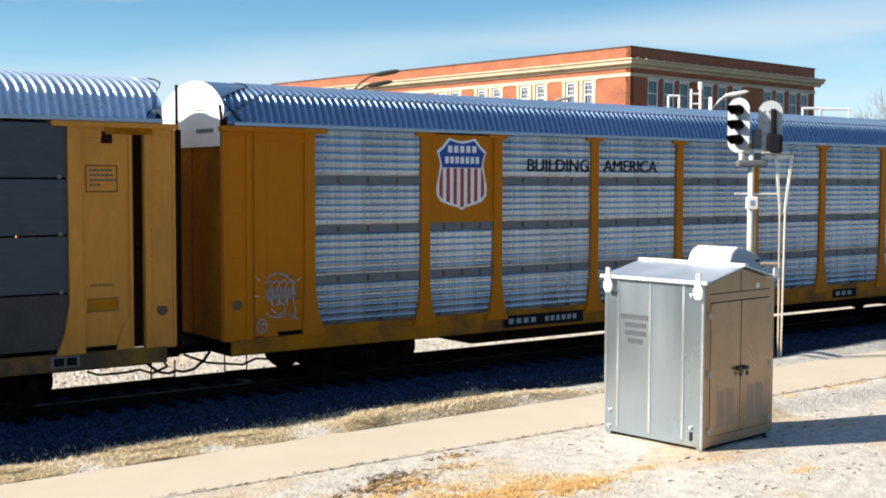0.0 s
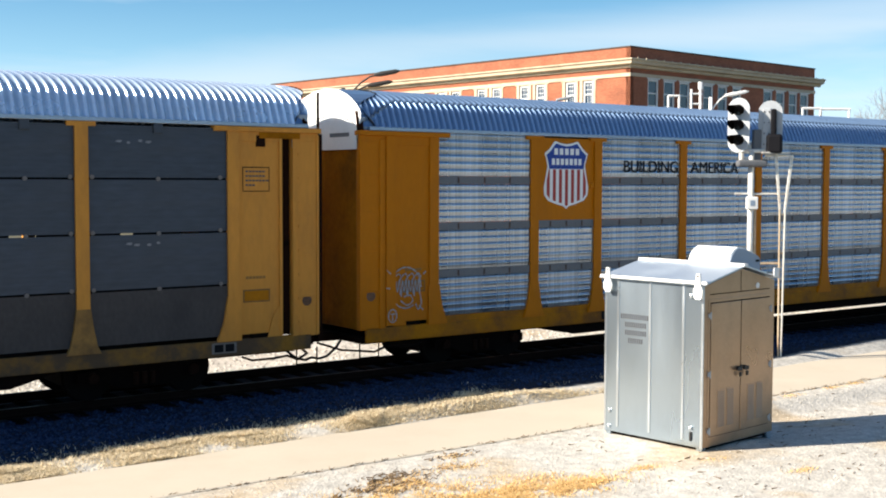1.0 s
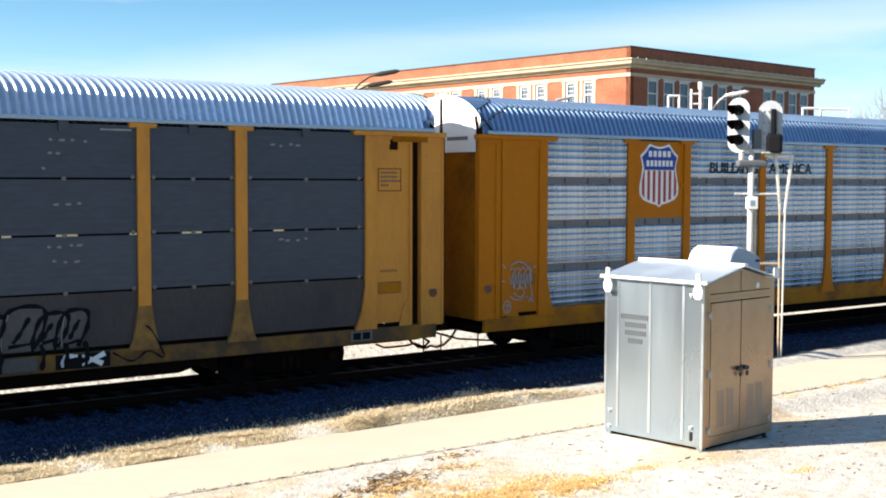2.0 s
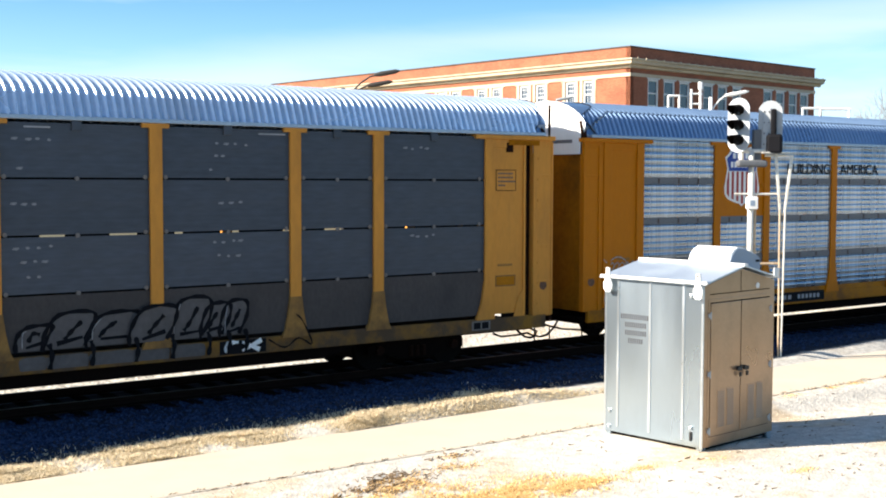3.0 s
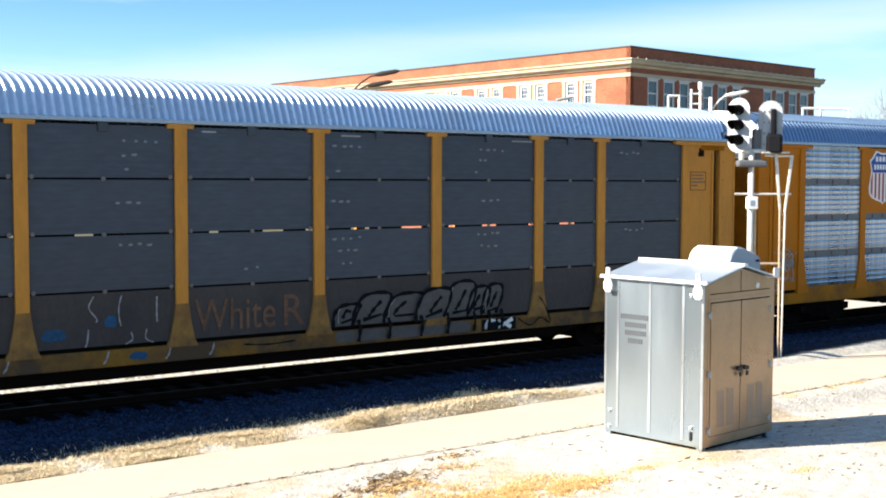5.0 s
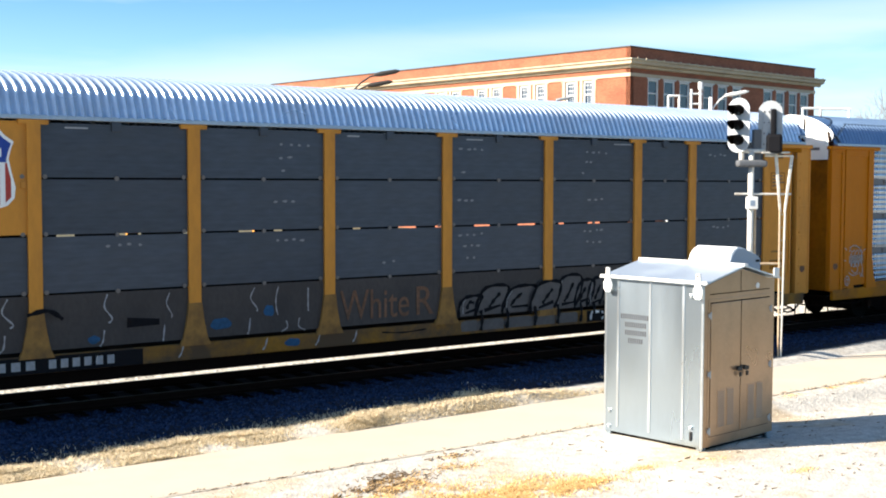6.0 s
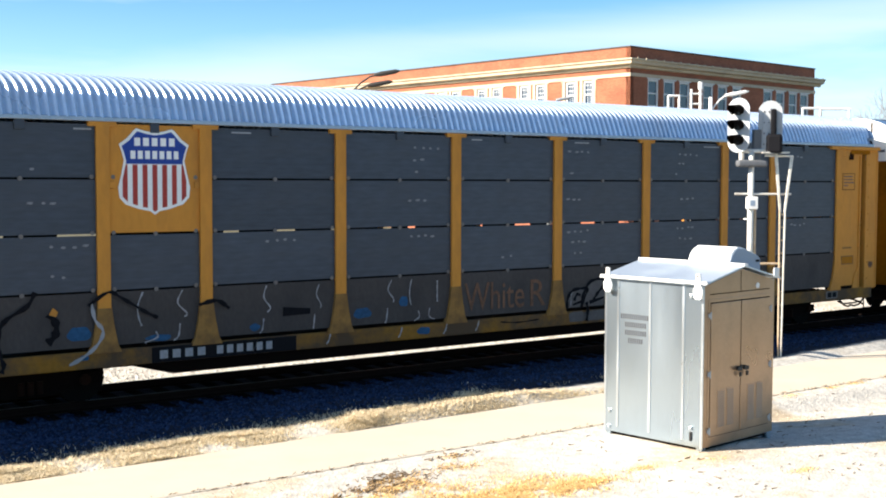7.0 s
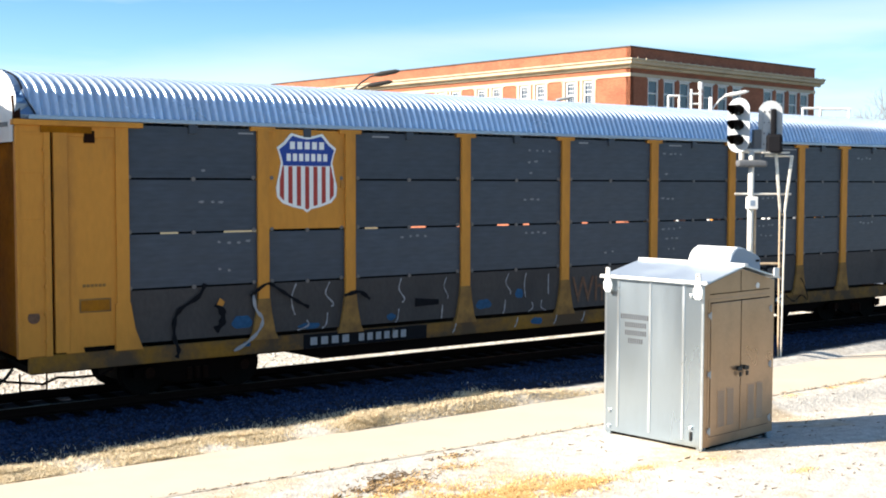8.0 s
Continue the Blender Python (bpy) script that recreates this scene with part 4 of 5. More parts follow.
            part("sticker", cyl(B(), (e * 13.36, sy * 1.495, 1.55), (e * 13.36, sy * 1.505, 1.55), 0.105, seg=18), M["graf_rust"], gate, "faded purple-brown round sticker")
            st = B()
            tube(st, [(e * 13.15, sy * 1.46, 0.62), (e * 13.15, sy * 1.46, 0.31), (e * 13.60, sy * 1.46, 0.31), (e * 13.60, sy * 1.46, 0.62)], 0.016)
            part("step", st, M["black"], car)
            part("notch", box(B(), *ex(12.15, 12.62), *ey(1.495, 1.508), 0.90, 0.985), M["black"], car)
            if not light:
                part("latch_box", box(B(), *ex(12.28, 12.47), *ey(1.48, 1.515), 4.50, 4.71, 0.006), M["brown"], car, "dark latch box")
                part("latch_slot", box(B(), *ex(12.34, 13.20), *ey(1.48, 1.532), 4.66, 4.772), M["end_grime"], car, "brown strip under the top plate")
        # end wall and white hood
        hood, flank = B(), B()
        levels = [(1.42, 4.50), (1.44, 4.80), (1.47, 4.95), (1.52, 5.13), (1.51, 5.22), (1.43, 5.31), (1.30, 5.41), (1.10, 5.53), (0.85, 5.64), (0.50, 5.74), (0.06, 5.79)]
        face = 13.62 if e < 0 else 13.40

        def lean(z):
            return face - 0.10 * max(0.0, (z - 4.9) / 0.9) ** 1.6
        for (wa, za), (wb, zb) in zip(levels, levels[1:]):
            v = [hood.verts.new(p) for p in ((e * lean(za), -wa, za), (e * lean(za), wa, za), (e * lean(zb), wb, zb), (e * lean(zb), -wb, zb))]
            hood.faces.new(v)
            for sg in (-1, 1):
                v = [flank.verts.new(p) for p in ((e * lean(za), sg * wa, za), (e * lean(zb), sg * wb, zb), (e * (roof_end(zb, e, light) - 0.06), sg * roof_half(zb), zb),
                                                  (e * (roof_end(za, e, light) - 0.06), sg * roof_half(za), za))]
                flank.faces.new(v)
        bmesh.ops.remove_doubles(flank, verts=flank.verts[:], dist=0.0005)
        bmesh.ops.remove_doubles(hood, verts=hood.verts[:], dist=0.0005)
        part("end_hood", hood, M["hood"], car, "white-painted end hood")
        # the side's shade is put into a greyer material than the face
        part("hood_side", flank, M["roof_b"], car, "end hood side, its shade painted in grey")
        for sy in (-1, 1):
            strip = [(sy * y, z) for y, z in ((1.40, 4.86), (1.495, 4.86), (1.47, 5.06), (1.40, 5.26), (1.33, 5.26), (1.38, 5.06))]
            part("corner_strip", prism(B(), strip, "x", *sorted((e * (face - 0.10), e * (face + 0.008)))), M["brown"], car, "rust-brown corner strip")
        for sy in (-1, 1):
            y0, y1 = sorted((0.0, sy * 1.36))
            part("end_door", box(B(), *sorted((e * 13.44, e * 13.56)), y0 + 0.01, y1 - 0.01, 0.86, 4.50 if e < 0 else 4.84, 0.012), M["end_grime"], car, "sooty yellow end door")
        lip = B()
        for (ya, za), (yb, zb) in zip(ROOF_PROFILE, ROOF_PROFILE[1:]):
            cyl(lip, (e * roof_end(za, e, light), ya, za), (e * roof_end(zb, e, light), yb, zb), 0.013, seg=5)
        part("roof_lip", lip, M["black"], car)
        part("hood_marking", box(B(), *sorted((e * (face + 0.006), e * (face - 0.008))), -1.1, -0.35, 4.76, 4.84), M["band_b"], car, "grey stencilled marking")
        # coupler and hoses
        cp = box(B(), *sorted((e * 13.2, e * 13.95)), -0.09, 0.09, 0.50, 0.68, 0.02)
        box(cp, *sorted((e * 13.9, e * 14.16)), -0.16, 0.13, 0.46, 0.74, 0.04)
        part("coupler", cp, M["brown"], car, "rusty knuckle coupler")
        hose = B()
        tube(hose, [(e * 13.4, -0.4, 0.55), (e * 13.55, -0.42, 0.38), (e * 13.75, -0.42, 0.24), (e * 13.95, -0.40, 0.20), (e * 14.1, -0.38, 0.24)], 0.028)
        part("air_hose", hose, M["rubber"], car)
        rod = B()
        tube(rod, [(e * 12.0, -1.42, 0.55), (e * 12.2, -1.44, 0.47), (e * 12.7, -1.44, 0.47), (e * 12.95, -1.44, 0.50), (e * 13.2, -1.40, 0.40), (e * 13.7, -0.9, 0.42), (e * 13.85, -0.2, 0.50)], 0.024)
        part("uncoupling_lever", rod, M["black"], car)
    part("end_rod", cyl(B(), (13.82, -1.15, 4.75), (13.82, -1.15, 5.60), 0.030, seg=8), M["brown"], car, "dark vertical rod")
    part("end_post", box(B(), 13.77, 13.87, -1.22, -1.08, 0.72, 4.78), M["brown"], car, "dark brake post")
    # stencils
    dat = part("data_box", box(B(), 12.0, 12.56, -1.494, -1.486, 3.66, 4.12), yel, car, "yellow data plate with black border")
    for z in (3.66, 4.105):
        part("border", box(B(), 12.0, 12.56, -1.497, -1.492, z, z + 0.015), M["ink"], dat)
    for x in (12.0, 12.545):
        part("border", box(B(), x, x + 0.015, -1.497, -1.492, 3.675, 4.105), M["ink"], dat)
    for k, n in enumerate((6, 6, 7, 3)):
        bars(dat, 12.06, 12.06 + 0.07 * n, 4.02 - k * 0.085, 0.032, n, -1.494, M["stencil"], gap=0.18)
    for x in ((12.0, -12.58)):
        pl = part("lower_plate", box(B(), x, x + 0.56, -1.496, -1.486, 1.58, 1.82, 0.004), M["foot_a"], car, "dull yellow plate with a rusty border")
        part("plate_face", box(B(), x + 0.025, x + 0.535, -1.499, -1.49, 1.605, 1.795, 0.003), sil if light else M["sill_b"], pl)
        bars(car, x + 0.06, x + 0.48, 2.02, 0.05, 6, -1.492, M["foot_a"], gap=0.2)
    sets = truck(car, -10.22) + truck(car, 10.22)
    if light:
        plate = part("number_plate", box(B(), -6.97, -4.59, -1.507, -1.49, 0.66, 0.925), M["ink"], car, "black plate with white bars")
        bars(plate, -6.80, -5.95, 0.74, 0.11, 4, -1.508, M["graf_white"], gap=0.38)
        bars(plate, -5.75, -4.75, 0.74, 0.11, 6, -1.508, M["graf_white"], gap=0.38)
        plate = part("number_plate", box(B(), 4.80, 5.9, -1.507, -1.49, 0.66, 0.90), M["ink"], car, "black plate with white bars")
        bars(plate, 4.95, 5.75, 0.73, 0.11, 3, -1.508, M["graf_white"], gap=0.38)
        for word, x, wid in (("BUILDING", -6.32, 1.86), ("AMERICA", -3.98, 1.76)):
            o = part("lettering", lettering(word, 0.40, wid, M["ink"], deep=0.003), None, car, "black painted slogan lettering")
            o.location = (x, -1.509, 4.09)
    else:
        plate = part("number_plate", box(B(), -8.2, -5.27, -1.507, -1.49, 0.605, 0.885), M["ink"], car, "black plate with white bars")
        bars(plate, -8.05, -7.08, 0.67, 0.15, 4, -1.508, M["graf_white"], gap=0.38)
        bars(plate, -6.94, -5.72, 0.67, 0.15, 6, -1.508, M["graf_white"], gap=0.38)
        pl = part("placard", box(B(), 11.35, 11.85, -1.51, -1.49, 0.66, 0.86), M["clip"], car, "grey placard holder")
        for x in (11.40, 11.62):
            part("placard_card", box(B(), x, x + 0.18, -1.514, -1.50, 0.69, 0.83), M["ink"], pl)
    if spray:
        spray(car)
    return car, sets


def stroke(car, name, pts, width, y, material, label=""):
    part(name, ribbon(B(), bent(pts) if len(pts) > 2 else pts, width, y), material, car, label)


def patch(car, name, pts, y, material, label=""):
    part(name, prism(B(), pts, "y", y - 0.004, y), material, car, label)


def spray_dark(car):
    """Sprayed outlines and fills low on the dark car's sheets and sill."""
    Y = -1.486
    letters = [(1.80, 2.30), (2.25, 3.02), (3.0, 3.82), (3.75, 4.50), (4.50, 5.20), (5.12, 5.60), (5.5, 5.95)]
    for k, (a, b) in enumerate(letters):
        t = (1.36, 1.54, 1.50, 1.56, 1.66, 1.54, 1.57)[k]
        w = b - a
        y = -1.543 if k == 3 else Y
        fill = bent([(a - .04, 0.99), (a + .02, 1.25), (a + .35 * w, t), (b + .08, t + .03), (b + .06, 1.3), (b - .14, 1.0)], 3)
        patch(car, "spray_fill", fill, y - 0.0006 * k, M["graf_grey"], "dull silver sprayed letter")
        rim = y - 0.007 - 0.0008 * k
        stroke(car, "spray_outline", [(a - .04, 0.96), (a - .02, 1.22), (a + .32 * w, t + .03), (b + .06, t + .05), (b + .07, 1.34), (b - .10, 1.02)], 0.085, rim, M["graf_black"], "black sprayed outline")
        u = 0.5 + 0.12 * math.sin(k * 2.3)
        stroke(car, "spray_outline", [(a + (u - .16) * w, 1.14), (a + u * w, 1.28), (a + (u + .24) * w, t - .10)], 0.085, rim - 0.0004, M["graf_black"], "black sprayed outline")
        stroke(car, "spray_outline", [(a + .26 * w, 1.05 + .03 * (k % 3)), (b - .16 * w, 1.12 + .05 * (k % 2))], 0.065 + .02 * (k % 2), rim - 0.0006, M["graf_black"], "black sprayed outline")
        stroke(car, "spray_outline", [(b + .0, 1.10), (b + .05, 0.90), (b + .01, 0.66)], 0.095, -1.552 - 0.0008 * k, M["graf_black"], "black sprayed drip")
        if k < 5:
            patch(car, "spray_fill", bent([(a + .03, 0.66), (a + .02, 0.86), (a + .5 * w, 0.885), (b - .05, 0.87), (b - .04, 0.66)], 3), -1.502 - 0.0006 * k, M["graf_grey"], "dull silver sprayed letter")
        if k % 2 == 0:
            stroke(car, "spray_highlight", [(a + .07, 1.04), (a + .08, 1.28), (a + .28 * w, t - .03)], 0.014, rim - 0.003, M["graf_white"], "white sprayed line")
    white = [([(5.58, 0.67), (5.60, 0.82), (5.68, 0.85), (5.84, 0.85)], 0.075, -1.508), ([(5.92, 0.85), (6.28, 0.68)], 0.085, -1.508), ([(5.92, 0.68), (6.32, 0.86)], 0.085, -1.512),
             ([(-9.3, 1.75), (-9.24, 1.45), (-9.1, 1.25), (-9.2, 1.02), (-9.45, 0.82), (-9.7, 0.70)], 0.07, -1.545)]
    for x, q in ((-5.9, 1), (-4.75, .8), (-3.05, .9), (-2.55, -1), (-7.6, 1), (-8.35, -1), (-1.9, .7)):
        u, v = math.sin(x * 7.3), math.cos(x * 4.1)
        white.append(([(x, 1.84 + .05 * u), (x - .10 * q * v, 1.66), (x + (.04 + .05 * u) * q, 1.46), (x + .03 * v, 1.34 + .06 * v)], 0.022 + .012 * abs(u), Y - 0.004))
        white.append(([(x - .14 * q + .1 * u, 1.22 + .06 * v), (x - .17 * q + .1 * u, 1.06), (x - (.1 + .08 * v) * q, 0.98)], 0.022 + .012 * abs(v), Y - 0.004))
    for x in (-4.6, -2.9, -1.75, -0.9, -6.2):
        white.append(([(x + .1, 0.88), (x + .06, 0.74), (x, 0.66)], 0.035, -1.504))
    for pts, w, y in white:
        stroke(car, "spray_highlight", pts, w, y, M["white"] if pts[0][0] > 5 else M["graf_white"], "white sprayed line")
    for pts, w, y in (([(-10.25, 1.98), (-10.38, 1.75), (-10.72, 1.55), (-10.85, 1.35), (-10.86, 1.02), (-10.78, 0.80), (-10.82, 0.66)], 0.09, -1.506),
                      ([(-10.02, 1.60), (-9.90, 1.42), (-9.92, 1.22), (-10.05, 1.10)], 0.15, Y - 0.005),
                      ([(-9.35, 1.70), (-9.0, 1.92), (-8.75, 1.80), (-8.35, 1.55), (-8.1, 1.42)], 0.07, -1.545),
                      ([(-5.55, 1.36), (-4.95, 1.34)], 0.17, Y - 0.005),
                      ([(-7.3, 1.60), (-6.95, 1.66), (-6.7, 1.5)], 0.09, -1.545),
                      ([(6.45, 0.86), (6.8, 0.68), (7.1, 0.84), (7.4, 0.70), (7.2, 1.15), (7.05, 1.3)], 0.035, -1.545),
                      ([(-0.2, 0.80), (0.3, 0.76), (0.9, 0.79)], 0.035, -1.504)):
        stroke(car, "spray_stroke", pts, w, y, M["graf_black"], "black sprayed stroke")
    for x, z, w, h, y in ((-9.50, 1.22, .42, .26, Y), (-9.42, 0.80, .16, .10, -1.503), (-8.05, 1.05, .5, .12, Y), (-6.15, 1.10, .22, .14, Y), (-3.75, 1.22, .42, .22, Y),
                          (-2.75, 1.40, .22, .22, Y), (-2.25, 0.76, .34, .16, -1.503)):
        patch(car, "spray_patch", [(x + w / 2 * math.cos(i * math.tau / 28) * (1 + .10 * math.sin(i * .7 + x)), z + h / 2 * math.sin(i * math.tau / 28) * (1 + .12 * math.cos(i * .9 + x))) for i in range(28)],
              y, M["graf_blue"], "blue sprayed patch")
    patch(car, "old_plate", [(5.46, 0.63), (5.46, 0.885), (6.42, 0.885), (6.42, 0.63)], -1.500, M["ink"], "black plate under the paint")
    # daylight through the sheets and under the eave, painted as flecks and strips
    for x0, x1, z in ((1.96, 2.40, 4.75), (6.30, 6.86, 4.74), (-9.0 - 0.55, -9.24, 4.74), (-1.0, -0.72, 4.75), (-6.6, -6.2, 4.75)):
        patch(car, "daylight_strip", [(x0, z - .014), (x0, z + .014), (x1, z + .014), (x1, z - .014)], -1.479, M["graf_white"], "bright strip painted for daylight under the eave")
    fleck = [mesh_of("daylight_fleck", prism(B(), [(-.045 * q, -.012), (-.03 * q, .022), (.03 * q, .026), (.045, -.004), (.01, -.024)], "y", -1.480, -1.476), M["daylight_fleck"]) for q in (0.6, 1.0, 1.5)]
    for cx in (2.08, -2.4, -5.7, 5.6, -10.0, 9.9, -0.2):
        for z, n in ((4.54, 4), (4.30, 2), (4.06, 1), (3.46, 3), (2.73, 4), (2.48, 3), (2.22, 2)):
            if random.random() < (0.05 if abs(cx - 2.08) < .1 else 0.62):
                continue
            x0 = cx + random.uniform(-.35, .1)
            for i in range(n):
                o = part("daylight_fleck", random.choice(fleck), None, car)
                o.location = (x0 + i * 0.19 + random.uniform(-.03, .03), 0, z + random.uniform(-.02, .02))
    patch(car, "spray_mark", [(-10.02, 1.58), (-9.95, 1.70), (-9.86, 1.62), (-9.9, 1.54)], Y - 0.009, M["yellow_a"])
    for word, x, wid in (("White", -1.18, 1.66), ("R", 0.60, 0.50)):
        o = part("spray_word", lettering(word, 0.86, wid, M["graf_rust"], "spray_word"), None, car, "faint rust-coloured hand-sprayed word")
        o.location = (x, Y - 0.002, 1.10)


def spray_light(car):
    """A white sprayed tag on the light car's end panel."""
    Y = -1.518
    n = 18
    marks = [[(-12.52 + 0.38 * math.cos(i * math.tau / n), 1.68 + 0.42 * math.sin(i * math.tau / n)) for i in range(n - 2)]]
    for k in range(4):
        x = -12.80 + k * 0.16
        marks.append([(x, 1.50), (x + .03, 1.84), (x + .07, 1.60), (x + .12, 1.86), (x + .14, 1.54)])
        marks.append([(x + .02, 1.92), (x + .10, 1.97), (x + .16, 1.90), (x + .12, 1.84)])
    marks.append([(-12.66, 1.42), (-12.50, 1.32), (-12.36, 1.40), (-12.42, 1.52), (-12.58, 1.50)])
    marks.append([(-12.20, 1.62), (-12.14, 1.36), (-12.22, 1.22), (-12.28, 1.34)])
    marks += [[(-13.0, 2.06), (-12.9, 1.98)], [(-12.1, 1.95), (-12.02, 2.0)], [(-12.2, 1.3), (-12.1, 1.2)], [(-13.02, 1.7), (-12.92, 1.68)],
              [(-12.86 + 0.10 * math.cos(i * math.tau / 10), 1.12 + 0.13 * math.sin(i * math.tau / 10)) for i in range(11)],
              [(-12.92, 1.16), (-12.80, 1.16)], [(-12.86, 1.16), (-12.86, 1.02)]]
    for k, pts in enumerate(marks):
        stroke(car, "spray_tag", pts, 0.03, Y - 0.0015 * k, M["graf_white"], "white sprayed line")


TRAIN = [autorack(-4.94, False, "yellow autorack car with weathered dark grey side panels and graffiti", spray_dark),
         autorack(-4.94 + CAR_PITCH, True, "yellow autorack car with bright galvanised side panels", spray_light),
         autorack(-4.94 - CAR_PITCH, False, "yellow autorack car with dark grey side panels coupled behind", None)]


# ---- the equipment cabinet ----
def cabinet():
    turn = math.degrees(math.atan2(0.1122, 0.9937))
    c = base("equipment_cabinet", pose(13.369, 11.734, -0.15, 0, 0, turn), "silver aluminium trackside equipment cabinet with a gabled roof", "cabinet")
    W, D, H, R = 1.90, 1.87, 2.50, 2.72
    part("body", box(B(), 0.0, W, 0.0, D, 0.05, H - 0.02, 0.012), M["alu"], c, "brushed aluminium body")
    for x in (0.02, W - 0.12):
        for y in (0.02, D - 0.12):
            part("leg", box(B(), x, x + 0.10, y, y + 0.10, -0.16, 0.14, 0.006), M["alu"], c)
    # black box added in place of the shade in the gap below
    part("base_frame", box(B(), 0.06, W - 0.06, 0.06, D - 0.06, 0.0, 0.052), M["black"], c, "black box standing for the shaded gap under the body")
    gab = prism(B(), [(0.0, H - 0.03), (W, H - 0.03), (W / 2 + .03, R - 0.03)], "y", 0.01, D - 0.01)
    part("gable", gab, M["alu"], c)
    mid = W / 2 + 0.03
    for a, b in (((-0.07, H - 0.01), (mid, R)), ((mid, R), (W + 0.07, H - 0.01))):
        roof = prism(B(), [a, b, (b[0], b[1] + 0.022), (a[0], a[1] + 0.022)], "y", -0.06, D + 0.06)
        part("roof_sheet", roof, M["alu_roof"], c)
    part("ridge_cap", prism(B(), [(mid - .06, R + .01), (mid + .06, R + .01), (mid + .05, R + .045), (mid - .05, R + .045)], "y", -0.07, D + 0.07), M["cast"], c)
    part("eave_angle", box(B(), -0.085, -0.045, -0.10, D + 0.04, H + 0.0, H + 0.045, 0.006), M["cast"], c, "white eave angle")
    # lifting lugs at the corners
    part("lifting_lug", box(B(), 1.73, 1.88, -0.10, -0.063, 2.51, 2.67, 0.025), M["cast"], c, "white cast lifting lug")
    for x, y in ((-0.06, 0.04), (-0.06, D - 0.13)):
        lug = B()
        prism(lug, [(y - .04, H - .22), (y + .04, H - .22), (y + .075, H - .17), (y + .08, H - .08), (y + .04, H + .01), (y + .03, H + .16), (y - .03, H + .16), (y - .04, H + .01), (y - .08, H - .08), (y - .075, H - .17)], "x", x - 0.05, x - 0.015)
        lug = part("lifting_lug", lug, M["cast"], c, "white cast lifting lug")
        part("lug_hole", cyl(B(), (x - 0.053, y, H + 0.125), (x - 0.046, y, H + 0.125), 0.018, seg=10), M["gap"], lug)
    # ribs of the side wall
    for y in (0.36, 0.98, 1.60):
        part("wall_rib", box(B(), -0.014, 0.004, y - 0.022, y + 0.022, 0.14, H - 0.03, 0.005), M["alu_rib"], c)
    for y in (0.02, 1.85):
        part("corner_trim", box(B(), -0.008, 0.02, y - 0.02, y + 0.02, 0.045, H - 0.03, 0.004), M["alu_rib"], c)
    for y, z in ((1.75, 0.35), (0.20, 0.30), (1.76, 0.10), (0.22, 2.28)):
        part("wall_bracket", box(B(), -0.03, 0.0, y - 0.022, y + 0.022, z, z + 0.06, 0.008), M["alu_rib"], c)
    part("drain_spout", box(B(), -0.028, 0.0, 0.185, 0.215, 0.14, 0.28, 0.004), M["lock"], c)
    for k, n in enumerate((14, 10, 10, 7)):
        w = n * 0.042
        me = mesh_of("letter_bar", box(B(), -0.004, 0.0, 0, 0.027, 0, 0.078), M["stencil"])
        for i in range(n):
            o = part("letter_bar", me, None, c)
            o.location = (0, 1.27 + w / 2 - (i + 1) * 0.042, 1.87 - k * 0.125)
    # doors
    part("front_panel", box(B(), 0.015, W - 0.015, -0.004, 0.006, 0.06, H - 0.03), M["alu_door"], c, "weathered front panel, reflected tan painted in")
    part("front_gable", prism(B(), [(0.02, H - 0.03), (W - 0.02, H - 0.03), (mid, R - 0.035)], "y", -0.003, 0.02), M["alu_door"], c)
    frame_bm = B()
    for x0, x1, z0, z1 in ((0.10, 1.80, 2.22, 2.27), (0.10, 0.15, 0.16, 2.22), (1.75, 1.80, 0.16, 2.22), (0.15, 1.75, 0.16, 0.20)):
        box(frame_bm, x0, x1, -0.012, 0.004, z0, z1, 0.003)
    part("door_frame", frame_bm, M["alu_door"], c)
    part("header_seam", box(B(), 0.14, 1.74, -0.008, 0.004, 2.335, 2.348), M["gap"], c)
    part("gable_seam", box(B(), 0.945, 0.955, -0.007, 0.014, 2.35, 2.66), M["gap"], c)
    part("door_gap", box(B(), 0.15, 1.75, -0.009, 0.004, 0.20, 2.22), M["gap"], c)
    for x0, x1, hx in ((0.162, 0.936, 0.86), (0.960, 1.738, 1.04)):
        d = part("door", box(B(), x0, x1, -0.022, -0.002, 0.21, 2.205, 0.005), M["alu_door"], c, "aluminium door with louvres")
        lx = x0 + 0.17
        for col in (0, 1):
            a = lx + col * 0.245
            part("louvre_panel", box(B(), a, a + 0.19, -0.027, -0.02, 0.32, 0.90, 0.002), M["alu_door"], d)
            slat = mesh_of("louvre", prism(B(), [(-0.027, 0.0), (-0.036, 0.004), (-0.027, 0.018)], "x", 0.012, 0.178), M["alu_slat"])
            for k in range(15):
                o = part("louvre", slat, None, d)
                o.location = (a, 0, 0.335 + k * 0.037)
        hd = part("handle", cyl(B(), (hx, -0.02, 1.17), (hx, -0.07, 1.17), 0.035, seg=10), M["lock"], d, "dark iron handle")
        hb = box(B(), hx - 0.07, hx + 0.05, -0.085, -0.065, 1.14, 1.20, 0.008)
        part("lever", hb, M["lock"], hd)
        part("padlock", box(B(), hx - 0.005, hx + 0.04, -0.085, -0.05, 1.05, 1.12, 0.01), M["lock"], hd)
    for x, zz in ((0.13, (0.30, 1.15, 2.03)), (1.76, (0.30, 1.15, 2.03))):
        for z in zz:
            h = box(B(), x - 0.035, x + 0.035, -0.03, -0.008, z - 0.032, z + 0.032, 0.006)
            cyl(h, (x, -0.035, z - 0.055), (x, -0.035, z + 0.055), 0.013, seg=8)
            part("hinge", h, M["lamp_grey"], c)
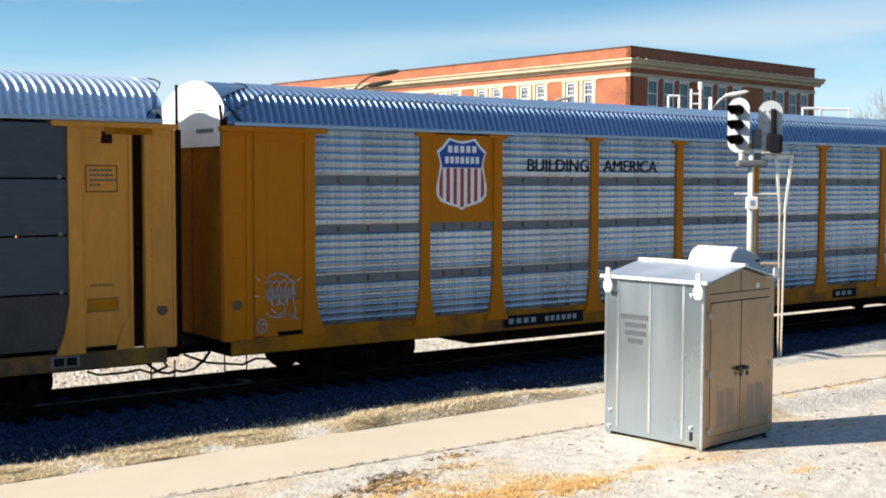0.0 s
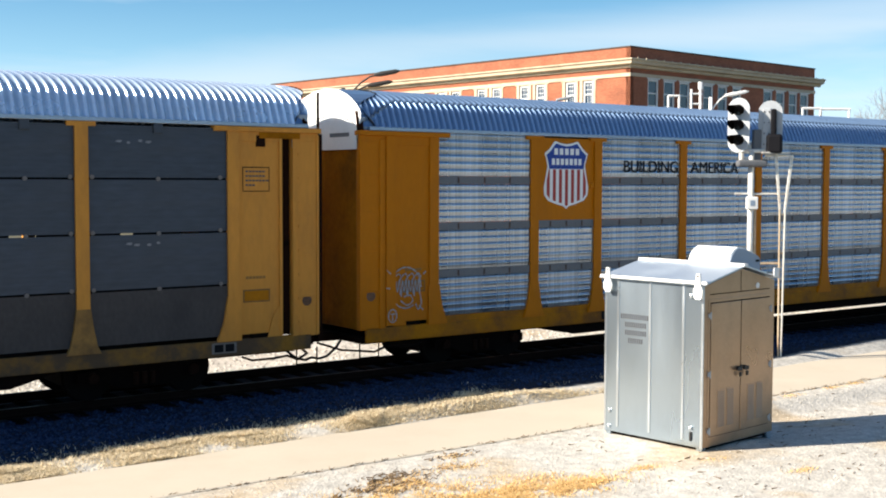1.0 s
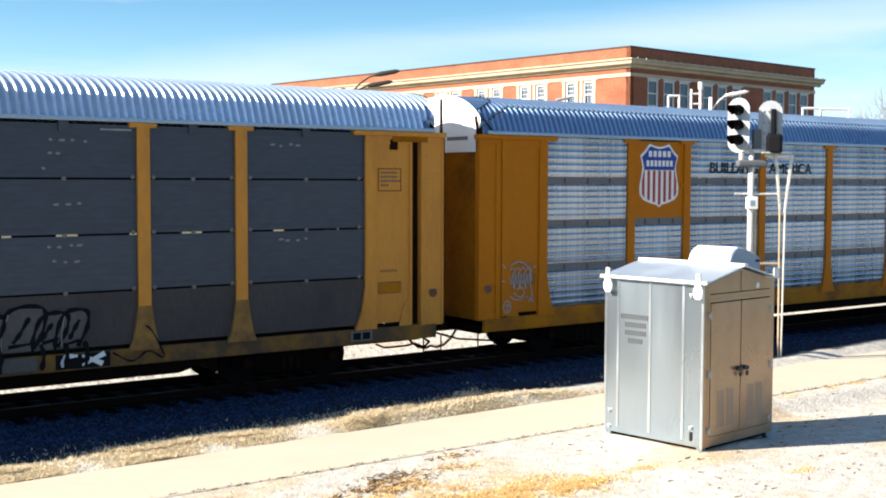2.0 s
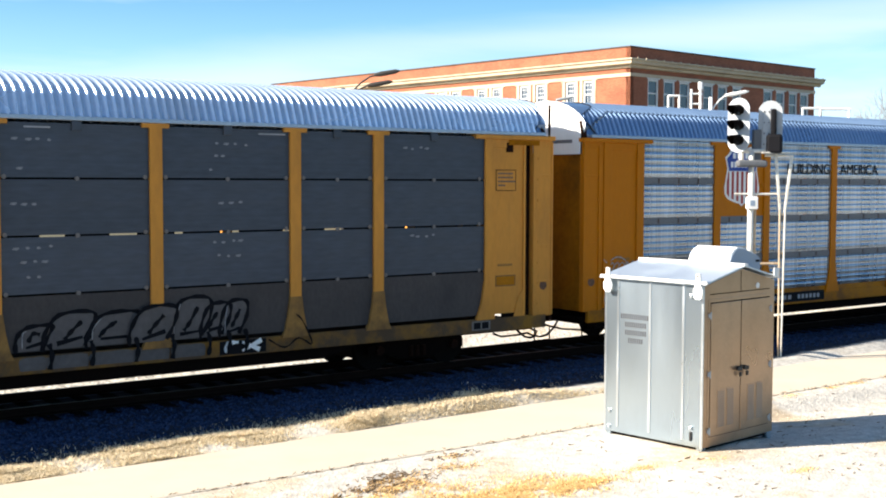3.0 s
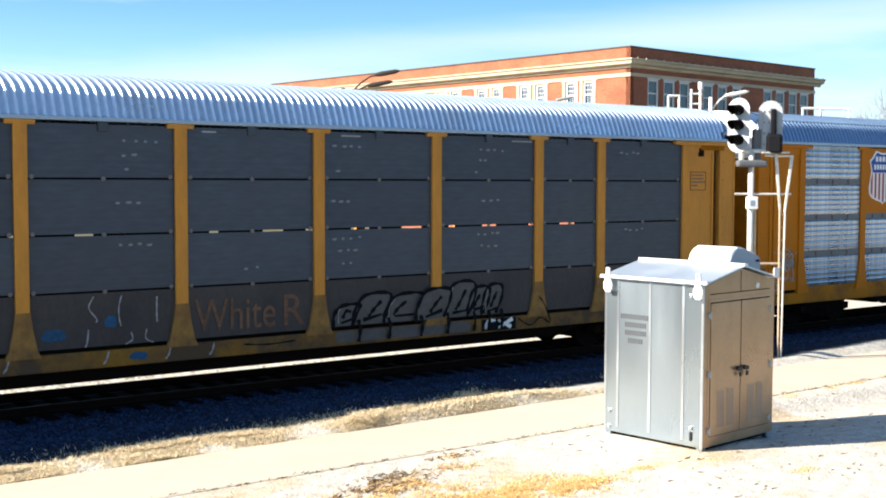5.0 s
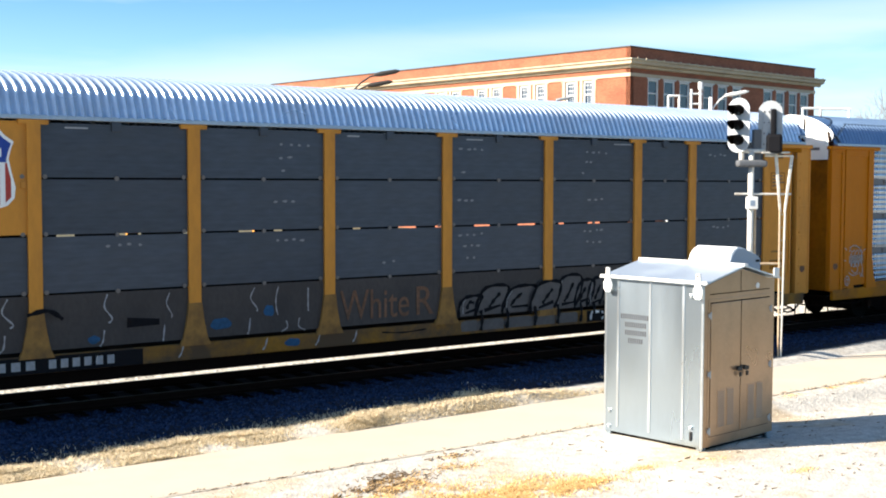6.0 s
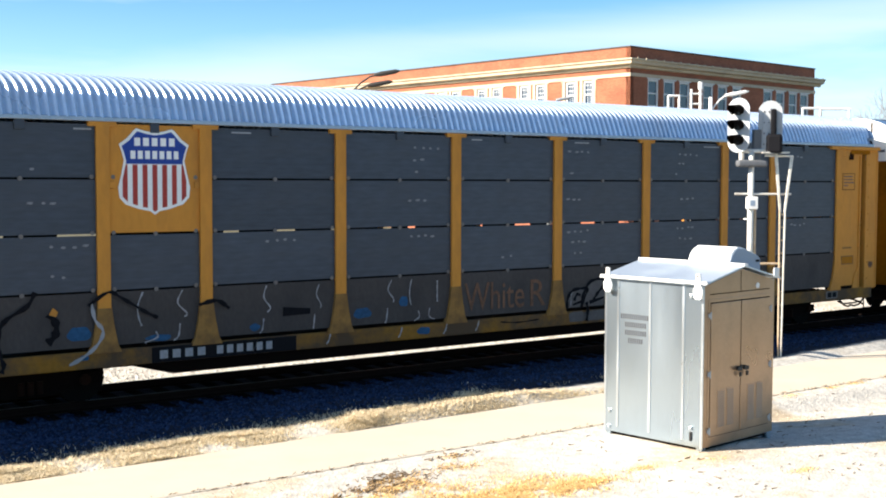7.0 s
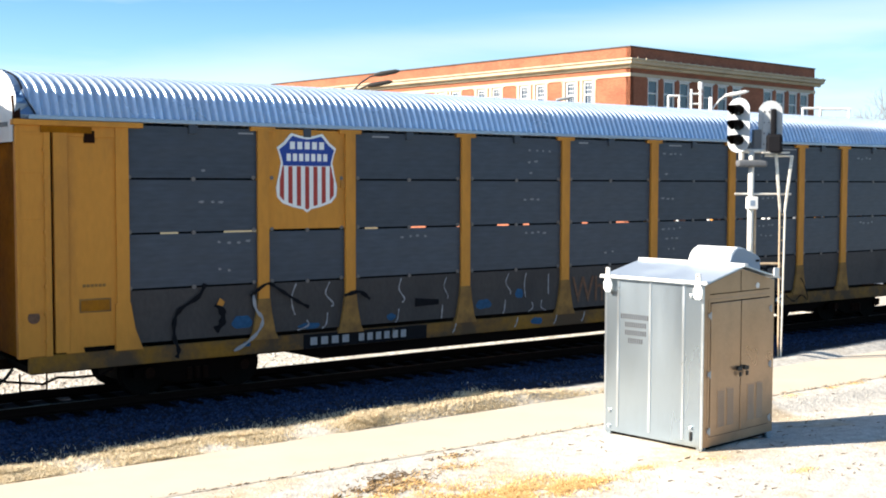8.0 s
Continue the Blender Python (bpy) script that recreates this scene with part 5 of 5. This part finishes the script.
    part("round_vent", cyl(B(), (1.40, -0.015, 2.41), (1.40, 0.005, 2.41), 0.045, seg=18), M["cast"], c, "white round vent")
    # moulded vent hood astride the ridge
    prof = [(0.0, -0.06), (0.01, 0.08), (0.06, 0.17), (0.15, 0.24), (0.26, 0.28), (0.40, 0.265), (0.64, 0.19), (0.84, 0.12), (0.89, 0.07), (0.89, -0.20), (0.45, -0.12)]
    bm = prism(B(), [(mid + x, R + z) for x, z in prof], "y", 0.25, 1.0)
    bmesh.ops.bevel(bm, geom=bm.edges[:], offset=0.022, segments=2, affect='EDGES', profile=0.5)
    hood = part("vent_hood", bm, M["dome"], c, "white moulded roof vent hood")
    # hood front: its shade is put into this plate's blue-grey
    part("hood_front_shade", prism(B(), [(mid + 0.45 + (x - 0.45) * 0.95, R + z * 0.92) for x, z in prof], "y", 0.238, 0.26), M["vent_grey"], hood, "vent hood front, its shade painted blue-grey")
    part("vent_slot", box(B(), mid + 0.74, mid + 0.84, 0.232, 0.242, R + 0.03, R + 0.06), M["gap"], hood)


cabinet()


# ---- the signal ----
def signal():
    s = base("railway_signal", pose(21.2, 17.3, -0.10), "silver railway signal mast with two three-lamp heads and a ladder", "signal")
    part("foundation", box(B(), -0.3, 0.3, -0.3, 0.3, -0.3, 0.12, 0.03), M["path"], s, "concrete foundation")
    part("pole", cyl(B(), (0, 0, 0.0), (0, 0, 4.65), 0.066, seg=16), M["mast"], s, "silver-painted pole", smooth=True)
    part("pole_collar", cyl(B(), (0, 0, 0.10), (0, 0, 0.28), 0.13, seg=16), M["mast"], s)
    right = Vector((0.807, -0.591, 0))      # across the line of sight
    fwd = Vector((-0.591, -0.807, 0))       # towards the footpath

    def at(a, z, d=0.0):
        p = right * a + fwd * d
        return (p.x, p.y, z)
    part("junction_box", box(B(), -0.33, 0.34, -0.13, 0.13, 4.30, 4.46, 0.05), M["band_b"], s, "grey junction casting").matrix_basis = pose(0, 0, 0, 0, 0, -36.2)
    part("cross_pipe", cyl(B(), at(-0.28, 4.66), at(0.52, 4.66), 0.05, seg=10), M["mast"], s)

    def head(a, z, face, name, turned=False):
        """Oval backboard with three hooded lamps; face: the way that it looks."""
        f = Vector(face).normalized()
        side = Vector((-f.y, f.x, 0))
        m = Matrix(((side.x, -f.x, 0, 0), (side.y, -f.y, 0, 0), (0, 0, 1, 0), (0, 0, 0, 1)))
        pos = Matrix.Translation(at(a, z)) @ m
        out = []
        for k in range(24):
            t = k * math.tau / 24
            out.append((0.265 * math.cos(t), (0.345 if math.sin(t) >= 0 else -0.345) * (abs(math.sin(t)) > 0.001) + 0.265 * math.sin(t)))
        bm = prism(B(), out, "y", -0.012, 0.012)
        hd = part("signal_head", bm, M["shield"], s, "grey oval signal backboard")
        hd.matrix_basis = pos
        if turned:
            part("lamp_case", box(B(), -0.13, -0.02, 0.012, 0.15, -0.46, 0.42, 0.03), M["ink"], hd, "black lamp housing")
            part("relay_case", box(B(), -0.27, 0.08, 0.02, 0.20, -0.57, -0.14, 0.06), M["ink"], hd, "black lower housing")
            pl = part("back_plate", box(B(), -0.01, 0.16, 0.012, 0.05, -0.44, 0.44, 0.01), M["shield"], hd, "grey bolted back plate")
            for bx in (0.03, 0.13):
                for bz in (-0.36, -0.12, 0.12, 0.36):
                    part("bolt", cyl(B(), (bx, 0.05, bz), (bx, 0.065, bz), 0.016, seg=6), M["lock"], pl)
        else:
            part("lamp_case", box(B(), -0.13, 0.13, 0.012, 0.20, -0.46, 0.46, 0.03), M["black"], hd, "black lamp housing")
        for zz in (0.33, 0.0, -0.33):
            lens = part("lens", cyl(B(), (0, -0.014, zz), (0, -0.03, zz), 0.115, seg=18), M["lens"], hd, "unlit lens")
            bm = B()
            n, dep = 14, 0.46
            rows = []
            for i in range(n + 1):
                t = radians(-35 + 250 * i / n)
                x, z2 = 0.13 * math.cos(t), 0.13 * math.sin(t)
                cut = dep * (0.55 + 0.45 * math.sin(t)) if math.sin(t) > -0.6 else dep * 0.25
                rows.append([bm.verts.new((x, -0.012, zz + z2)), bm.verts.new((x * 0.95, -0.012 - max(0.06, cut), zz + z2 * 0.95 - 0.03)),
                             bm.verts.new((x * 0.90, -0.012 - max(0.06, cut), zz + z2 * 0.90 - 0.03)), bm.verts.new((x * 0.93, -0.012, zz + z2 * 0.93))])
            for p, q in zip(rows, rows[1:]):
                for k in range(4):
                    bm.faces.new((p[k], p[(k + 1) % 4], q[(k + 1) % 4], q[k]))
            part("visor", bm, M["black"], hd, "black lamp visor")
        return hd
    head(-0.295, 5.23, (-0.97, -0.25, 0), "signal_head")
    head(0.41, 5.17, (0.80, 0.60, 0), "signal_head", True)
    part("cable_box", box(B(), -0.09, 0.09, -0.09, 0.09, 4.40, 5.14, 0.02), M["band_b"], s, "grey cable box").matrix_basis = Matrix.Translation(at(0.14, 0, -0.12)) @ pose(0, 0, 0, 0, 0, -36.2)
    part("head_drop", cyl(B(), at(-0.22, 4.62), at(-0.22, 4.40), 0.06, seg=10), M["mast"], s)
    deck = part("platform", box(B(), -0.30, 0.30, -0.18, 0.18, 4.605, 4.64), M["mast"], s)
    deck.matrix_basis = Matrix.Translation(at(0.50, 0)) @ pose(0, 0, 0, 0, 0, -36.2)
    # ladder on the side away from the pole
    for a, tops in ((0.62, 0.56), (0.80, 0.92)):
        st = B()
        tube(st, [at(0.66 if a < .7 else 0.72, -0.05, 0.05), at(0.64 if a < .7 else 0.76, 3.35, 0.05)], 0.022, 8)
        part("ladder_rail", st, M["mast_rust"] if a < .7 else M["mast"], s)
    for k in range(11):
        z = 0.35 + k * 0.29
        part("rung", cyl(B(), at(0.65, z, 0.05), at(0.75, z, 0.05), 0.012, seg=6), M["mast_rust"], s)
    for a, b in (((0.64, 3.3), (0.52, 4.6)), ((0.66, 3.3), (0.56, 4.6)), ((0.76, 3.3), (0.92, 4.55)), ((0.74, 3.3), (0.88, 4.55))):
        part("ladder_brace", cyl(B(), at(a[0], a[1], 0.05), at(b[0], b[1], 0.02), 0.018, seg=8), M["mast"], s)
    part("guard_rail", tube(B(), [at(0.30, 4.55), at(0.92, 4.55, 0.02)], 0.022, 8), M["mast"], s)
    part("upper_stay", tube(B(), [at(-0.36, 3.70), at(0.90, 3.70)], 0.025, 8), M["mast"], s)
    part("lower_stay", tube(B(), [at(0.0, 2.14), at(0.70, 2.14)], 0.028, 8), M["mast_rust"], s)
    bx = part("relay_box", box(B(), -0.13, 0.13, -0.16, -0.06, 3.36, 3.64, 0.02), M["cast"], s, "white relay box")
    bx.matrix_basis = pose(0, 0, 0, 0, 0, -36.2)
    part("box_plate", box(B(), -0.05, 0.05, -0.168, -0.158, 3.44, 3.56, 0.004), M["eave"], bx)
    part("conduit", cyl(B(), at(0.11, 0.1), at(0.10, 3.5), 0.028, seg=8), M["mast_rust"], s)


signal()


# ---- the brick building ----
def building():
    """Three storeys behind the line. Local x runs along the shaded front, local y along the sunlit flank."""
    turn = 5.75
    b = base("brick_building", pose(61.47, 61.18, -0.15, 0, 0, turn), "three-storey red brick building with limestone cornice and sash windows", "building")
    LX, LY, TOP = 24.8, 46.0, 13.75
    fx = [(2.03, 3.31), (3.91, 5.28), (5.83, 7.1), (8.82, 10.14), (10.74, 12.02), (12.71, 13.95), (17.07, 18.39), (18.89, 20.24), (20.84, 22.15), (22.58, 23.92)]
    fy = []
    for k in range(9):
        fy += [(3.5 + 4.86 * k, 4.5 + 4.86 * k), (5.25 + 4.86 * k, 6.25 + 4.86 * k)]
    floors = ((9.55, 11.60), (5.6, 7.65), (1.5, 3.6))

    def facade(name, holes, length, flip):
        """A brick wall 0.4 m thick with openings cut through."""
        bm = B()
        us = [0.0] + [v for h in holes for v in h] + [length]
        zs = [0.0] + [v for f in sorted(floors) for v in f] + [TOP]
        for i in range(len(us) - 1):
            if i % 2 == 0:
                spans = [(0.0, TOP)]
            else:
                spans = [(zs[k], zs[k + 1]) for k in range(0, len(zs) - 1, 2)]
            for z0, z1 in spans:
                if flip:
                    box(bm, 0.0, 0.4, us[i], us[i + 1], z0, z1)
                else:
                    box(bm, us[i], us[i + 1], 0.0, 0.4, z0, z1)
        bmesh.ops.remove_doubles(bm, verts=bm.verts[:], dist=0.001)
        part(name, bm, M["brick"], b, "red brick wall")
    facade("front_wall", fx, LX, False)
    facade("flank_wall", [(a, c) for a, c in fy], LY, True)
    part("back_wall", box(B(), 0.4, LX, LY - 0.4, LY, 0, TOP), M["brick"], b)
    part("side_wall", box(B(), LX - 0.4, LX, 0.4, LY - 0.4, 0, TOP), M["brick"], b)
    part("roof", box(B(), 0.4, LX - 0.4, 0.4, LY - 0.4, 12.4, 12.6), M["flat_roof"], b, "flat tarred roof")
    for fl in (4.6, 8.6):
        part("floor_slab", box(B(), 0.4, LX - 0.4, 0.4, LY - 0.4, fl, fl + .2), M["coping"], b)
    part("core", box(B(), 3.0, LX - 3, 3.0, LY - 3, 0, 12.4), M["coping"], b)
    for x0, x1, y0, y1 in ((-0.06, LX + .06, -0.06, 0.46), (-0.06, 0.46, 0.46, LY)):
        part("coping", box(B(), x0, x1, y0, y1, TOP, TOP + 0.10, 0.02), M["coping"], b, "dark parapet coping")
    # stepped stone cornice on both street sides
    prof = [(0.0, 12.26), (-0.15, 12.30), (-0.19, 12.46), (-0.48, 12.54), (-0.52, 12.72), (-0.64, 12.82), (-0.64, 12.91), (0.0, 12.98)]
    bm = B()
    rows = []
    for d, z in prof:
        rows.append([bm.verts.new(p) for p in ((LX + 0.75, d, z), (d, d, z), (d, LY, z))])
    for p, q in zip(rows, rows[1:] + rows[:1]):
        for k in range(2):
            bm.faces.new((p[k], p[k + 1], q[k + 1], q[k]))
    bm.faces.new([r[0] for r in rows])
    bm.faces.new([r[2] for r in rows][::-1])
    part("cornice", bm, M["lime"], b, "pale limestone cornice")
    dent = mesh_of("dentil", box(B(), 0, 0.10, -0.70, -0.62, 12.88, 12.96), M["lime"])
    for k in range(26):
        o = part("dentil", dent, None, b)
        o.location = (k * 1.0, 0, 0)
    part("string_course", box(B(), -0.07, LX + .05, -0.07, 0.0, 11.68, 11.92, 0.01), M["lime"], b, "limestone string course")
    part("string_course", box(B(), -0.07, 0.0, 0.0, LY, 11.66, 11.92, 0.01), M["lime"], b, "limestone string course")
    part("string_course", box(B(), -0.07, LX + .05, -0.07, 0.0, 9.15, 9.40, 0.01), M["lime"], b, "limestone string course")
    part("string_course", box(B(), -0.07, 0.0, 0.0, LY, 9.15, 9.40, 0.01), M["lime"], b, "limestone string course")

    def window(u0, u1, z0, z1, flank):
        def bx(bm, a0, a1, d0, d1, c0, c1):
            if flank:
                box(bm, d0, d1, a0, a1, c0, c1)
            else:
                box(bm, a0, a1, d0, d1, c0, c1)
            return bm
        fr = B()
        t = 0.15
        for a0, a1, c0, c1 in ((u0, u0 + t, z0, z1), (u1 - t, u1, z0, z1), (u0 + t, u1 - t, z1 - t, z1), (u0 + t, u1 - t, z0, z0 + t)):
            bx(fr, a0, a1, 0.06, 0.20, c0, c1)
        w = part("window", fr, M["sash"], b, "white sash window")
        zm = (z0 + z1) / 2
        part("meeting_rail", bx(B(), u0 + t, u1 - t, 0.08, 0.17, zm - .045, zm + .045), M["sash"], w)
        part("pane", bx(B(), u0 + t, u1 - t, 0.13, 0.15, zm + .045, z1 - t), M["pane"], w)
        part("pane", bx(B(), u0 + t, u1 - t, 0.15, 0.17, z0 + t, zm - .045), M["pane"], w)
        mu = B()
        for k in (1, 2):
            a = u0 + t + (u1 - u0 - 2 * t) * k / 3
            if flank:
                bx(mu, a - .016, a + .016, 0.115, 0.128, zm + .045, z1 - t)
                bx(mu, a - .016, a + .016, 0.135, 0.148, z0 + t, zm - .045)
        if flank:
            for k in (1, 2):
                zz = zm + (z1 - zm) * k / 3
                bx(mu, u0 + t, u1 - t, 0.110, 0.114, zz - .016, zz + .016)
            part("mullions", mu, M["sash"], w)
        part("sill", bx(B(), u0 - .1, u1 + .1, -0.09, 0.10, z0 - .14, z0), M["lime"], w)
        if flank:
            sur = B()
            bx(sur, u0 - .28, u0, -0.045, 0.02, z0, z1)
            bx(sur, u1, u1 + .28, -0.045, 0.02, z0, z1)
            bx(sur, u0 - .45, u1 + .45, -0.055, 0.02, z1, z1 + .06)
            part("surround", sur, M["lime"], w, "limestone surround")
        else:
            part("lintel", bx(B(), u0 - .1, u1 + .1, -0.05, 0.02, z1, z1 + .16), M["sash"], w)
    for z0, z1 in floors:
        for a, c in fx:
            window(a, c, z0, z1, False)
        for a, c in fy:
            window(a, c, z0, z1, True)


building()


# ---- lamps, railings and trees beyond the train ----
def street_lamp(x, y, arms, label, material, heads):
    """arms: ends of each arm as (dx, dy, z); the pole stands at x, y."""
    top = max(a[2] for a in arms)
    low = min(a[2] for a in arms) - 0.5
    s = base("street_lamp", pose(x, y, -0.15), label, "street lamp", "street lamps")
    part("pole", cyl(B(), (0, 0, 0), (0, 0, low + 0.55), 0.11, 0.07, seg=12), material, s, smooth=True)
    for dx, dy, z in arms:
        pts = [(dx * t, dy * t, low + 0.15 * t + (z - low) * (1 - (1 - t) ** 2)) for t in (0, .25, .5, .75, 1)]
        arm = part("arm", tube(B(), pts, 0.03, 8), material, s)
        n = Vector((dx, dy, 0)).normalized()
        hd = B()
        prism(hd, [(-0.12, -0.05), (0.10, -0.08), (0.60, -0.06), (0.78, 0.0), (0.62, 0.07), (0.10, 0.07), (-0.12, 0.04)], "y", -0.15, 0.15)
        bmesh.ops.bevel(hd, geom=hd.edges[:], offset=0.03, segments=2, affect='EDGES', profile=0.5)
        o = part("lamp_head", hd, heads, arm, "cobra-head luminaire", smooth=True)
        o.matrix_basis = Matrix.Translation((dx, dy, z + 0.15)) @ Matrix.Rotation(math.atan2(n.y, n.x), 4, 'Z') @ Matrix.Rotation(radians(-9), 4, 'Y')


def beyond():
    street_lamp(34.94, 30.49, [(0.55, -0.40, 7.2)], "white-painted street lamp with a curved arm", M["cast"], M["cast"])
    street_lamp(21.05, 34.46, [(0.95, -0.68, 7.48), (0.75, -0.54, 7.12)], "double-armed street lamp, painted dark as against the light", M["lamp_dark"], M["lamp_dark"])
    street_lamp(40.0, 45.48, [(0.35, -0.25, 8.05)], "grey street lamp in front of the brick building", M["lamp_grey"], M["lamp_grey"])
    g = base("pipe_mast", pose(34.65, 30.75, -0.15), "white pipe mast with cross arms beyond the train", "mast")
    part("mast_tube", cyl(B(), (0, 0, 0), (0, 0, 7.55), 0.055, seg=10), M["cast"], g)
    part("mast_cap", cyl(B(), (0, 0, 7.55), (0, 0, 7.83), 0.09, seg=10), M["cast"], g)
    part("side_tube", cyl(B(), (-0.28, 0.2, 0), (-0.28, 0.2, 7.55), 0.045, seg=8), M["cast"], g)
    for z in (6.75, 7.0, 7.38):
        part("cross_arm", cyl(B(), (-0.33, 0.235, z), (0.06, -0.04, z), 0.035, seg=8), M["cast"], g)
    for x0, y0, x1, y1, top in ((33.65, 31.45, 33.98, 31.21, 7.15), (37.76, 28.41, 38.3, 28.0, 6.69), (38.3, 28.0, 39.18, 27.37, 6.66)):
        r = base("guard_railing", pose(x0, y0, -0.15), "white pipe frame standing beyond the train", "railing", "pipe frames beyond the train")
        dx, dy, t = x1 - x0, y1 - y0, top + 0.15
        part("upright", cyl(B(), (0, 0, 0), (0, 0, t), 0.045, seg=8), M["cast"], r)
        part("upright", cyl(B(), (dx, dy, 0), (dx, dy, t), 0.045, seg=8), M["cast"], r)
        part("top_bar", cyl(B(), (-dx * .05, -dy * .05, t), (dx * 1.05, dy * 1.05, t), 0.045, seg=8), M["cast"], r)
    mast = base("radio_mast", pose(290, 184, -0.15), "tall thin grey radio mast far off", "mast")
    part("mast_shaft", cyl(B(), (0, 0, 0), (0, 0, 110), 0.22, seg=6), M["lamp_grey"], mast)
    h = base("house", pose(63, 46, -0.15, 0, 0, -36), "white-sided house with a brown shingled roof", "house")
    part("wall", box(B(), -4.0, 4.0, -3, 3, 0, 6.4, 0.02), M["siding"], h)
    part("roof", prism(B(), [(-3.4, 6.3), (3.4, 6.3), (0, 7.6)], "x", -4.4, 4.4), M["shingle"], h)
    for x in (-2.4, 0.4, 2.2):
        part("window", box(B(), x, x + 0.9, -3.05, -2.98, 4.4, 5.9, 0.02), M["pane"], h)


beyond()


def bare_tree(x, y, height, seed, label):
    """A leafless tree: trunk, limbs and many fine twigs."""
    rnd = random.Random(seed)
    t = base("bare_tree", pose(x, y, -0.15), label, "tree", "bare trees in the distance")
    trunk, limbs, twigs = B(), B(), B()

    def grow(p, d, length, r, level):
        q = p + d * length
        bm = trunk if level == 0 else (limbs if level < 3 else twigs)
        cyl(bm, p, q, r, r * 0.68, seg=7 if level < 2 else (5 if level < 3 else 3), cap=False)
        if level >= 6 or r < 0.006:
            return
        for k in range(3 if level < 5 else 2):
            a = rnd.uniform(0, math.tau)
            spread = rnd.uniform(0.35, 0.85)
            n = (d + Vector((math.cos(a), math.sin(a), rnd.uniform(-0.1, 0.4))) * spread).normalized()
            grow(q if k else p + d * length * rnd.uniform(.6, 1), n, length * rnd.uniform(0.58, 0.82), r * rnd.uniform(0.5, 0.66), level + 1)
    grow(Vector((0, 0, 0)), Vector((0.03, 0, 1)), height * 0.30, height * 0.015, 0)
    part("trunk", trunk, M["bark"], t)
    part("branchwork", limbs, M["bark"], t)
    part("crown", twigs, M["bark"], t)


for tx, ty, th, ts in ((134.0, 88.8, 17.5, 3), (136.5, 86.4, 16.5, 8), (130.5, 90.4, 12.5, 5), (124.0, 95.5, 11.0, 11), (138.5, 84.4, 16.0, 21)):
    bare_tree(tx, ty, th, ts, "leafless winter tree with fine twigs in the distance")


# ---- what moves ----
def travelled(t):
    """Metres that the train has gone."""
    return 2.9404 * t + 0.02528 * t * t - 0.001364 * t ** 3


def motions():
    for k, (car, sets) in enumerate(TRAIN):
        x = (-4.94, -4.94 + CAR_PITCH, -4.94 - CAR_PITCH)[k]
        walk(car, [(i * 0.5, pose(x + travelled(i * 0.5), TRACK_Y, 0)) for i in range(17)])
        for w, wx in sets:
            walk(w, [(i * 0.1, pose(wx, 0, 0.36, 0, math.degrees(travelled(i * 0.1) / 0.44), 0)) for i in range(81)])


motions()
